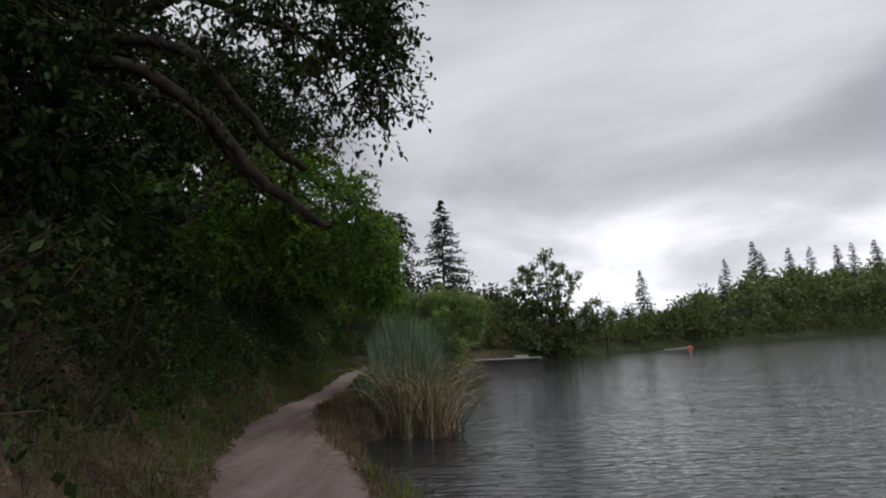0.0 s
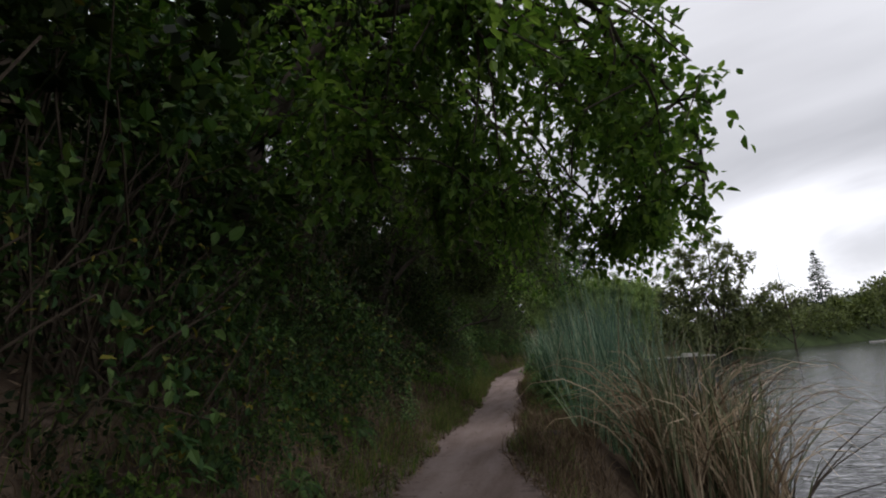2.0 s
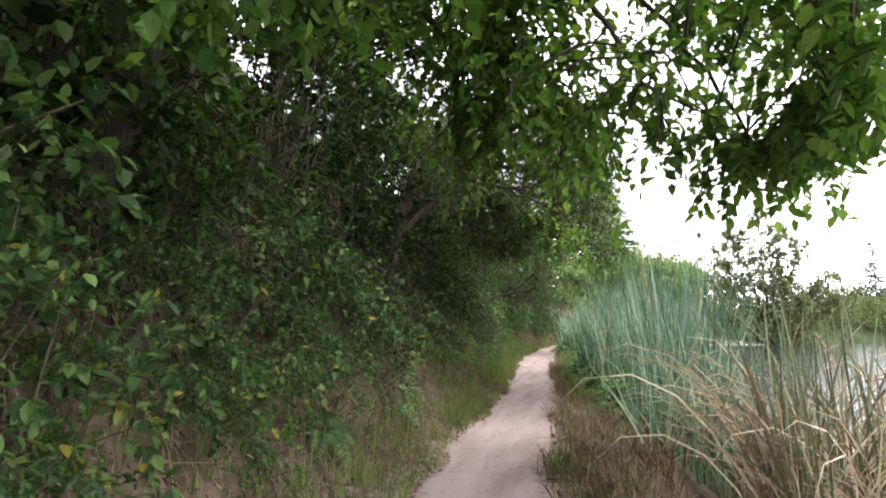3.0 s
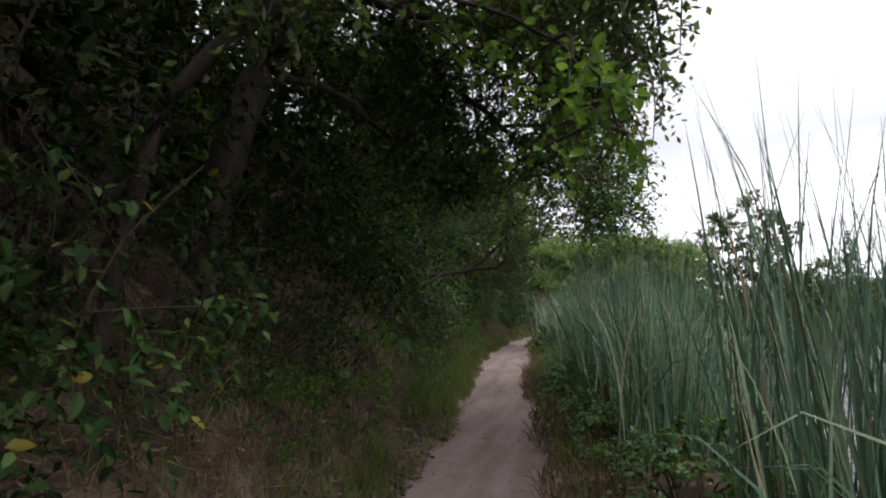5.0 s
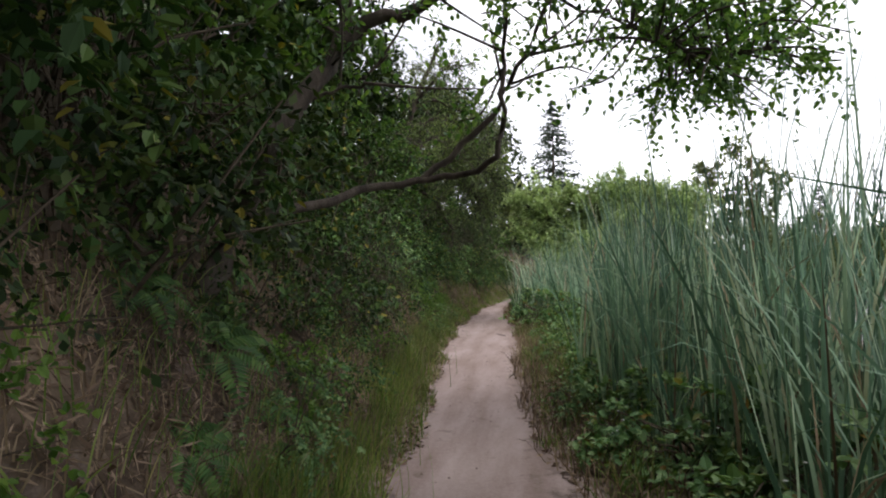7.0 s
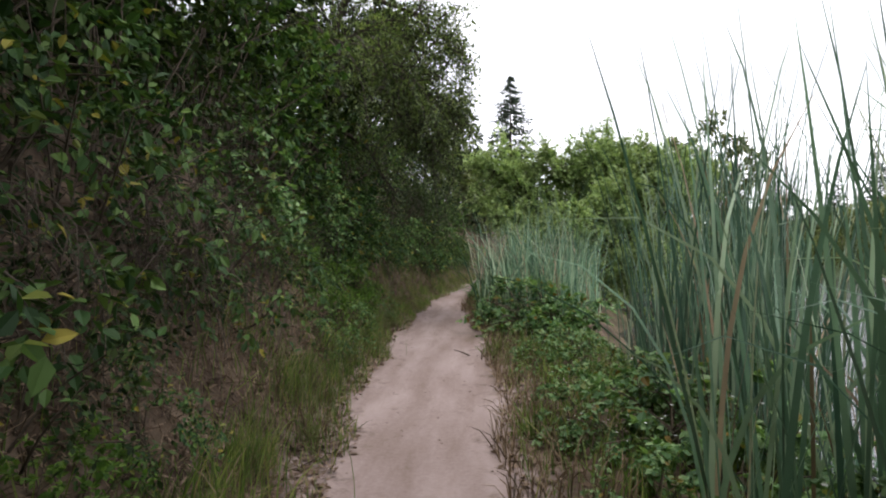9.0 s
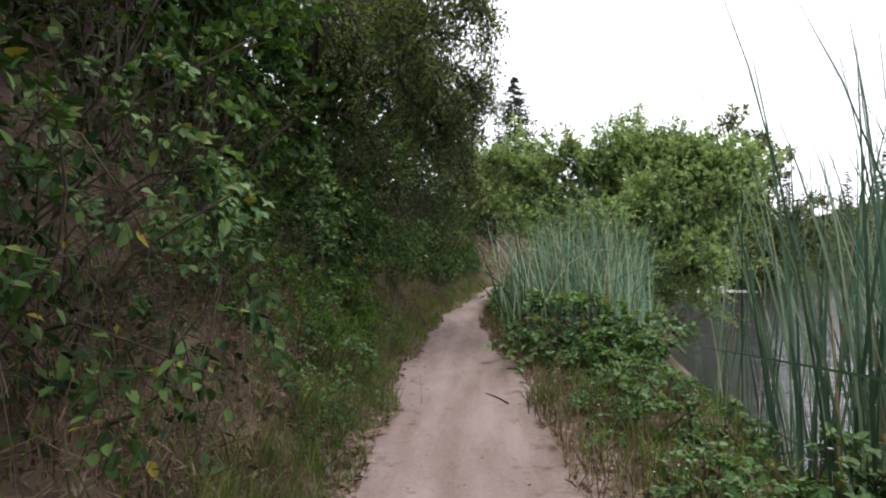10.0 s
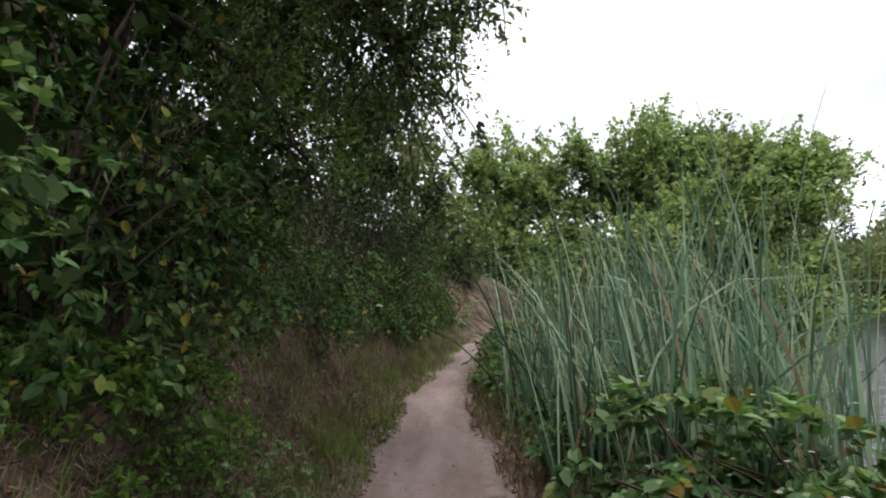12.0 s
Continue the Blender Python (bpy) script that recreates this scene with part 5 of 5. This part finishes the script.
def fern(name, seed):
    rng = np.random.default_rng(seed)
    ob = thing(name, "green sword fern with arching fronds on the bank", "fern", "ferns on the bank")
    for k in range(9):
        az = k * 2 * np.pi / 9 + rng.uniform(-0.3, 0.3)
        L = rng.uniform(0.4, 0.65)
        t = np.linspace(0.12, 1, 17)
        o = np.array([np.cos(az), np.sin(az), 0])
        mid = o * (t * L)[:, None] * 0.85 + np.array([0, 0, 1.0]) * (L * (0.75 * t - 0.85 * t * t))[:, None]
        side = np.array([-np.sin(az), np.cos(az), 0])
        tan = unit(np.gradient(mid, axis=0))
        up = np.cross(tan, side)
        w = L * 0.2 * np.sin(np.pi * np.clip(t * 0.9 + 0.12, 0, 1)) + 0.008
        out = []
        for sgn in (-1, 1):
            out.append(leaves(mid, side * sgn + tan * 0.35, np.sign(up[:, 2:3] + 1e-6) * up, w, np.full(17, L * 0.05)))
        v, q = join(out)
        part("frond", mesh_of(name + "_frond", v, q), FERN, ob)
    return ob


def ferns():
    rng = np.random.default_rng(67)
    src = fern("sword_fern", 68)
    done = False
    for y, off in ((6.8, 0.55), (7.5, 0.8), (8.3, 0.45), (17.5, 0.55), (18.1, 0.75), (17.9, 1.15), (18.4, 0.5), (18.7, 0.75), (19.1, 0.55), (18.5, 1.0), (19.0, 1.05), (17.8, 1.0), (9.0, 0.8), (9.5, 0.5), (9.9, 0.75), (10.3, 0.5), (17.3, 0.35), (18.0, 0.4), (18.3, 0.85), (18.9, 0.35)):
        x = float(trail_x(y) - half_width(y)) - off
        m = pose(x, y, float(land(x, y)), 0, 35, rng.uniform(-40, 40)) @ Matrix.Diagonal((*[rng.uniform(0.5, 0.78)] * 3, 1))
        if not done:
            src.matrix_basis, done = m, True
        else:
            copy_thing(src, m).matrix_basis = m


ferns()


# ---- small things by the trail and in the water ----
def stick(name, label, ctrl, r0, r1, material=TWIG, n=8, category="branch"):
    v, q = tube(curve_points(ctrl, n), np.linspace(r0, r1, n), 6)
    return tagged(part(name, mesh_of(name, v, q, smooth=True), material), label, category)


def ground_stick(label, x0, y0, x1, y1, r):
    a, b = on_land(x0, y0, r), on_land(x1, y1, r)
    m = on_land((x0 + x1) / 2 + 0.02, (y0 + y1) / 2, r * 1.2)
    stick("fallen_stick", label, [a, m, b], r, r * 0.5)


ground_stick("short weathered log at the trail's edge", -1.95, 12.2, -1.78, 11.4, 0.04)
ground_stick("thin dry stick lying on the trail", -3.35, 26.5, -3.55, 26.9, 0.008)
ground_stick("thin dry stick lying on the trail", -2.95, 26.9, -3.2, 27.3, 0.009)
ground_stick("bent straw lying on the trail", -2.2, 17.2, -2.35, 17.7, 0.006)
ground_stick("dry twig on the trail edge", -3.1, 22.2, -3.0, 22.9, 0.008)


def water_twig():
    ob = thing("drowned_branch", "bare dark twigs rising out of the water", "branch", at=pose(0.42, 10.5, WATER_Z - 0.1))
    rng = np.random.default_rng(70)
    for k, (dx, dy, dz) in enumerate(((1.2, 0.2, 1.15), (1.25, 0.3, 0.9), (0.7, 0.1, 0.75), (0.9, -0.2, 0.5), (0.45, 0.2, 0.95), (0.55, -0.3, 0.35), (-0.2, 0.1, 0.5))):
        m = (dx * 0.35, dy * 0.5 + rng.uniform(-0.1, 0.1), dz * 0.5)
        v, q = tube(curve_points([(0, 0, 0), m, (dx, dy, dz)], 8), np.linspace(0.012, 0.003, 8), 5)
        part("twig", mesh_of("drowned_twig", v, q, smooth=True), BARK, ob)


water_twig()

ORANGE = rough_material("orange_clay", [(0.3, (0.16, 0.07, 0.03)), (0.7, (0.36, 0.17, 0.08))], 4, 0.95, 0.6, 14)
STONE = rough_material("stone", [(0.3, (0.05, 0.045, 0.04)), (0.7, (0.12, 0.11, 0.10))], 8, 0.9, 0.5)


def lump(name, label, seed, at, size, material, category, rough=0.25):
    rng = np.random.default_rng(seed)
    bm = bmesh.new()
    bmesh.ops.create_icosphere(bm, subdivisions=3, radius=1)
    off = rng.uniform(0, 50)
    for v in bm.verts:
        v.co *= 1 + rough * noise.fractal(v.co * 1.6 + Vector((off, 0, 0)), 1.0, 2.0, 4)
        v.co = Vector((v.co.x * size[0], v.co.y * size[1], v.co.z * size[2]))
    me = bpy.data.meshes.new(name)
    bm.to_mesh(me)
    bm.free()
    me.polygons.foreach_set("use_smooth", [True] * len(me.polygons))
    ob = part(name, me, material)
    ob.matrix_basis = pose(*at, 0, 0, rng.uniform(0, 360))
    return tagged(ob, label, category)


lump("clay_bank", "bare orange clay where the bank has slipped", 71, (-4.75, 44.5, 0.55), (0.55, 1.6, 0.85), ORANGE, "clay", 0.3)
lump("stone", "grey stone half sunk in the bank", 72, on_land(-4.95, 28.6, -0.02), (0.1, 0.15, 0.09), STONE, "stone")
lump("stone", "small pale stone at the foot of the bank", 73, on_land(-1.75, 4.75, 0.02), (0.12, 0.1, 0.07), STONE, "stone")
lump("root_clod", "dark clod of roots and earth by the trail", 74, on_land(-1.72, 11.9, 0.02), (0.22, 0.3, 0.14), BARK, "earth clod", 0.5)


# ---- dock and buoy ----
PLANK = rough_material("weathered_plank", [(0.3, (0.3, 0.29, 0.27)), (0.7, (0.48, 0.47, 0.45))], 5, 0.85, 0.3, None, (1, 6, 6))
DARKWOOD = rough_material("wet_wood", [(0.3, (0.03, 0.028, 0.025)), (0.7, (0.07, 0.062, 0.055))], 5, 0.8, 0.3)


def box(sx, sy, sz, bevel=0.01):
    bm = bmesh.new()
    bmesh.ops.create_cube(bm, size=1)
    bmesh.ops.scale(bm, vec=(sx, sy, sz), verts=bm.verts)
    bmesh.ops.bevel(bm, geom=bm.edges[:], offset=bevel, segments=1, affect="EDGES")
    me = bpy.data.meshes.new("box")
    bm.to_mesh(me)
    bm.free()
    return me


def dock():
    ob = thing("dock", "low grey wooden dock floating on the lake", "dock", at=pose(5.35, 48.0, WATER_Z, 0, 0, 6))
    plank, beam, post = box(0.21, 1.7, 0.05), box(6.6, 0.14, 0.2), box(0.16, 0.16, 0.55, 0.02)
    for k in range(30):
        part("plank", plank, PLANK, ob).location = (-3.25 + k * 0.224, 0, 0.27)
    for y in (-0.72, 0.72):
        part("beam", beam, DARKWOOD, ob).location = (0, y, 0.13)
    for x in (-2.6, 0, 2.9):
        for y in (-0.5, 0.5):
            part("float", box(0.9, 0.5, 0.3, 0.04), DARKWOOD, ob).location = (x, y, 0.02)
    b = thing("dock_box", "low pale box lying on the dock", "box", at=pose(7.1, 48.2, WATER_Z + 0.295, 0, 0, 6))
    part("body", box(1.1, 0.6, 0.16, 0.02), PLANK, b).location = (0, 0, 0.08)
    part("lid", box(1.16, 0.66, 0.05, 0.01), PLANK, b).location = (0, 0, 0.185)


dock()
RED = rough_material("orange_buoy_paint", [(0.3, (0.6, 0.1, 0.04)), (0.7, (0.72, 0.16, 0.07))], 3, 0.5, 0.05)
WHITE = rough_material("white_buoy_paint", [(0.3, (0.7, 0.7, 0.68)), (0.7, (0.82, 0.82, 0.8))], 3, 0.5, 0.05)


def turned(profile, sides=20):
    """A turned shape from (radius, height) pairs."""
    a = np.linspace(0, 2 * np.pi, sides, endpoint=False)
    v = np.array([[(r * np.cos(t), r * np.sin(t), z) for t in a] for r, z in profile]).reshape(-1, 3)
    i, j = np.meshgrid(np.arange(len(profile) - 1), np.arange(sides), indexing="ij")
    k = (j + 1) % sides
    q = np.stack([i * sides + j, i * sides + k, (i + 1) * sides + k, (i + 1) * sides + j], -1).reshape(-1, 4)
    return mesh_of("turned", v, q, smooth=True)


def buoy():
    ob = thing("buoy", "orange float with a white post on the lake", "buoy", at=pose(30.4, 67.5, WATER_Z) @ Matrix.Diagonal((0.45, 0.45, 0.45, 1)))
    part("float", turned([(0.02, -0.25), (0.55, -0.2), (0.75, 0.0), (0.72, 0.22), (0.4, 0.36), (0.02, 0.38)]), RED, ob)
    part("post", turned([(0.02, 0.3), (0.12, 0.31), (0.11, 0.62), (0.09, 0.66), (0.01, 0.67)]), WHITE, ob, "white post")
    stick("boom_line", "pale floating line across the lake's edge", [(30.4, 67.5, WATER_Z + 0.03), (28.0, 65.3, WATER_Z + 0.02), (25.6, 63.2, WATER_Z + 0.03)], 0.035, 0.035, PLANK, 12, "rope")


buoy()


# ---- far shore: trees, scrub, hills ----
def far_crown(seed, lobes, n, size, spread=1.0):
    """Leaf clumps through uneven lobes (x, y, z, radius)."""
    rng = np.random.default_rng(seed)
    lo = np.array(lobes, float)
    w = lo[:, 3] ** 2
    k = rng.choice(len(lo), n, p=w / w.sum())
    d = rand_dirs(rng, n, 0.1)
    r = lo[k, 3] * rng.uniform(0.3, 1, n) ** 0.4 * (1 + 0.25 * rng.normal(size=n))
    p = lo[k, :3] + d * r[:, None] * [1, 1, 0.85]
    s = size * rng.uniform(0.5, 1.3, n)
    return sprays(p, d + rand_dirs(rng, n) * spread, rand_dirs(rng, n, 0.6), s, s * 0.6)


def far_tree(name, label, seed, height, wide, n, size, material, trunk=0.35, lobes=9):
    rng = np.random.default_rng(seed)
    ob = thing(name, label, "tree")
    lb = []
    for k in range(lobes):
        t = rng.uniform(0.25, 0.95)
        r = wide * (1.0 - 0.5 * abs(t - 0.5)) * rng.uniform(0.3, 0.6)
        a = rng.uniform(0, 6.28)
        rr = wide * rng.uniform(0, 0.65) * np.sin(np.pi * min(t, 0.85))
        lb.append((np.cos(a) * rr, np.sin(a) * rr, height * t, r))
    v, q = far_crown(seed + 1, lb, n, size)
    part("crown", mesh_of(name + "_crown", v, q), material, ob, kind="stuff")
    v, q = tube(curve_points([(0, 0, -0.3), (0.1, 0, height * 0.3), (0.0, 0.1, height * 0.8)], 8), np.linspace(trunk * 0.5, 0.05, 8), 7)
    part("trunk", mesh_of(name + "_trunk", v, q, smooth=True), BARK, ob)
    return ob


def conifer(name, label, seed, height, wide, n_whorl, per, material=NEEDLES, gap=0.0, low=0.12, spray=0.07):
    """A redwood-like conifer: a straight trunk, whorls of drooping boughs, each with flat sprays of needles."""
    rng = np.random.default_rng(seed)
    ob = thing(name, label, "conifer")
    v, q = tube([(0, 0, -0.3), (0, 0, height * 0.5), (0, 0, height)], [wide * 0.045, wide * 0.028, 0.02], 8)
    part("trunk", mesh_of(name + "_trunk", v, q, smooth=True), BARK, ob)
    S, A, N, L = [], [], [], []
    limbs = []
    for k in range(n_whorl):
        t = low + (1 - low) * (k + rng.uniform(-0.3, 0.3)) / n_whorl
        t = min(max(t, low), 0.985)
        reach = wide * (1 - t) ** 0.8 * rng.uniform(0.75, 1.1) + 0.1
        for b in range(7):
            if rng.random() < gap:
                continue
            az = rng.uniform(0, 6.28)
            o = np.array([np.cos(az), np.sin(az), 0])
            R = reach * rng.uniform(0.6, 1.12)
            s = np.linspace(0.12, 1, per)
            pts = np.array([0, 0, height * t]) + o * (s * R)[:, None] + np.array([0, 0, 1.0]) * (R * (0.08 * s - 0.3 * s * s + 0.14 * s ** 4))[:, None]
            if b % 2 == 0:
                limbs.append(tube(pts[::max(per // 4, 1)], 0.015 * wide ** 0.5, 3))
            S.append(pts)
            A.append(np.tile(o, (per, 1)) + rng.normal(size=(per, 3)) * 0.75)
            N.append(rand_dirs(rng, per, 1.2))
            L.append(np.full(per, spray * wide * (0.5 + 0.5 * (1 - t)) + 0.22 * R / per * 3) * rng.uniform(0.6, 1.3, per))
    S, A, N, L = np.concatenate(S), np.concatenate(A), np.concatenate(N), np.concatenate(L)
    v, q = sprays(S, A, N, L, L * 0.45)
    part("needles", mesh_of(name + "_needles", v, q), material, ob, kind="stuff")
    v, q = join(limbs)
    part("bough_tangle", mesh_of(name + "_boughs", v, q), BARK, ob, kind="stuff")
    return ob


def at_far(ob, x, y, turn=0, s=1.0, sz=None, dz=-0.2):
    ob.matrix_basis = pose(x, y, float(land(x, y)) + dz, 0, 0, turn) @ Matrix.Diagonal((s, s, sz or s, 1))
    return ob


def again(ob, x, y, turn, s, sz=None):
    m = pose(x, y, float(land(x, y)) - 0.2, 0, 0, turn) @ Matrix.Diagonal((s, s, sz or s, 1))
    copy_thing(ob, m).matrix_basis = m


def far_side():
    rng = np.random.default_rng(80)
    z = float(land(1.2, 107))
    big = at_far(conifer("redwood", "tall dark redwood standing behind the shore trees", 81, 30.5 - z, 9.6, 54, 28, gap=0.1, spray=0.072), 1.2, 107)
    pine = thing("cypress", "dark flat-topped pine with open layered boughs", "tree", at=pose(-7.4, 100, float(land(-7.4, 100)) - 0.2))
    zp = float(land(-7.4, 100))
    H = 25 - zp
    v, q = tube(curve_points([(0, 0, 0), (0.3, 0, H * 0.5), (0, 0, H * 0.95)], 8), np.linspace(0.4, 0.08, 8), 7)
    part("trunk", mesh_of("cypress_trunk", v, q, smooth=True), BARK, pine)
    lb = [(0.2, 0, H, 1.3), (1.2, 0, H * 0.95, 1.2), (-1.3, 0, H * 0.92, 1.3), (2.3, 0, H * 0.84, 1.2), (-2.2, 0.5, H * 0.83, 1.3), (3.1, 0, H * 0.75, 1.0), (0.3, 0, H * 0.86, 1.5),
          (2.2, 0, H * 0.62, 1.1), (-1.8, 0, H * 0.7, 1.4), (0.6, 0, H * 0.7, 1.2), (1.3, 0, H * 0.53, 1.3), (-1.5, 0, H * 0.5, 1.6), (1.9, 0.4, H * 0.42, 1.2), (-0.5, 0, H * 0.38, 1.8)]
    v, q = far_crown(82, lb, 2600, 0.6)
    part("crown", mesh_of("cypress_crown", v, q), LEAF_FAR_DARK, pine, kind="stuff")

    # the many-stemmed willow with a bare top
    zw = float(land(11.2, 55))
    stems = []
    for k in range(9):
        a = radians(-62 + 124 * k / 8 + rng.uniform(-5, 5))
        L = 10.8 * (0.72 + 0.28 * math.cos(a)) * rng.uniform(0.85, 1.05)
        dx, dz = math.sin(a) * L * 0.8, math.cos(a) * L
        dy = rng.uniform(-1.5, 1.5)
        stems.append(([(11.2 + rng.uniform(-0.3, 0.3), 55, zw - 0.2), (11.2 + dx * 0.4, 55 + dy * 0.4, zw + dz * 0.5), (11.2 + dx, 55 + dy, zw + dz)], 0.14, 0.015, 1.0))
    tree("shore_willow", "fan-shaped willow with bare upper twigs on the far shore", 83, stems, 0.34, 0.45, LEAF_WILLOW, sub=44, sub_len=1.4, twigs=6, n_each=6, from_t=0.15, sides=5)
    zb = float(land(17, 56.5))
    tree("bare_tree", "thin nearly bare tree on the far shore", 84, [
        ([(17, 56.5, zb - 0.2), (17.1, 56.5, zb + 3), (16.9, 56.5, zb + 5.5), (16.8, 56.5, zb + 8.6)], 0.1, 0.012, 0.35),
        ([(17.1, 56.5, zb + 2.2), (18, 56.5, zb + 3.2), (18.8, 56.6, zb + 4.6)], 0.04, 0.01, 0.4),
        ([(17.1, 56.5, zb + 1.8), (16.1, 56.5, zb + 2.8), (15.4, 56.4, zb + 3.6)], 0.04, 0.01, 0.4),
        ([(17, 56.5, zb + 4), (17.5, 56.5, zb + 5.5), (17.5, 56.5, zb + 7.6)], 0.03, 0.008, 0.2),
        ([(17, 56.5, zb + 3.6), (16.4, 56.5, zb + 5.4), (16.4, 56.5, zb + 7.4)], 0.03, 0.008, 0.2),
    ], 0.22, 0.4, LEAF_WILLOW, sub=22, sub_len=1.1, twigs=3, n_each=4, from_t=0.2, sides=5)

    # conifers along the far shore
    a = conifer("shore_conifer", "dark conifer on the far shore", 85, 14, 3.6, 30, 12, spray=0.135)
    b = conifer("shore_conifer", "dark uneven conifer on the far shore", 86, 14, 3.2, 28, 13, gap=0.2, spray=0.135)
    at_far(a, 36.2, 97, 0, 0.75)
    at_far(b, 91.1, 172, 40, 1.3, 1.4)
    for src, x, y, top in ((a, 100.8, 172, 29.8), (b, 104.3, 174, 26.5), (a, 111.9, 172, 27.1), (b, 118.7, 172, 27.5), (a, 127.4, 172, 27.2), (a, 87, 168, 19), (b, 137, 178, 29), (a, 148, 182, 30), (b, 84, 160, 16),
                           (a, 160, 188, 32), (b, 174, 194, 33), (a, 189, 200, 33), (b, 206, 210, 35)):
        zz = float(land(x, y))
        again(src, x, y, rng.uniform(0, 360), (top - zz) / 14 * 0.95, (top - zz) / 14)

    # broad trees and scrub by the water
    t1 = far_tree("shore_tree", "yellow-green willow on the far shore", 87, 6.5, 3.4, 850, 0.52, LEAF_WILLOW)
    t2 = far_tree("shore_tree", "dark round oak on the far shore", 88, 6.5, 3.6, 1000, 0.52, LEAF_FAR_DARK)
    t3 = far_tree("shore_scrub", "low green scrub at the water's edge", 89, 2.6, 2.4, 700, 0.34, LEAF_FAR, 0.1)
    at_far(t1, 62, 104, 0, 1.0)
    at_far(t2, 54, 112, 0, 1.2)
    at_far(t3, 12.5, 54.5, 0, 0.9)
    for x in list(np.arange(1, 30, 2.1)) + list(np.arange(31, 130, 4.6)):
        y = float(far_shore_y(x)) + rng.uniform(0.8, 2.2)
        again(t3, x, y, rng.uniform(0, 360), rng.uniform(0.55, 0.95) * (1 if x < 30 else 1.5))
    for x in np.arange(46, 190, 5.5):
        y = float(far_shore_y(x)) + rng.uniform(5, 14)
        again(t1 if rng.random() < 0.8 else t2, x, y, rng.uniform(0, 360), rng.uniform(0.9, 1.5) * np.interp(x, [46, 70, 130], [0.8, 1.35, 1.8]))
    for x in np.arange(18, 46, 3.4):
        y = float(far_shore_y(x)) + rng.uniform(4, 12)
        again(t2 if rng.random() < 0.4 else t1, x, y, rng.uniform(0, 360), rng.uniform(0.4, 0.62))
    for src, x, y, s in ((t1, 34.2, 77, 0.95), (t1, 37.5, 80, 1.05), (t3, 27.5, 73, 1.15), (t3, 30.2, 75, 1.0), (t3, 24.8, 71, 0.8), (t1, 41, 84, 1.1)):
        again(src, x, y, rng.uniform(0, 360), s)
    for x, y, s in ((-3, 50, 0.75), (0, 51, 0.65), (3, 54, 0.6), (5, 56, 0.7), (-6, 52, 1.0), (2.5, 62, 0.9), (6, 66, 0.8), (-2, 60, 0.55), (8, 74, 0.9), (-11, 60, 0.9), (-5, 70, 1.4), (13, 76, 0.8), (1, 84, 1.3), (5, 92, 1.2), (10, 96, 1.1), (-4, 90, 1.6)):
        again(t2 if y > 56 else t1, x, y, rng.uniform(0, 360), s)

    # woods on the far hills
    n = 420
    x = rng.uniform(-60, 420, n)
    y = far_shore_y(x) + rng.uniform(35, 260, n) ** 1.0
    keep = rng.random(n) < hill_share(x, y)
    x, y, n = x[keep], y[keep], int(keep.sum())
    lobes = np.stack([x, y, land(x, y) + 2.0, rng.uniform(3.0, 6.0, n)], 1)
    v, q = far_crown(90, lobes, 24000, 1.5)
    tagged(part("far_woods", mesh_of("far_woods", v, q), LEAF_FAR_DARK), "dark woods covering the hills beyond the lake", "woods", kind="stuff")


far_side()
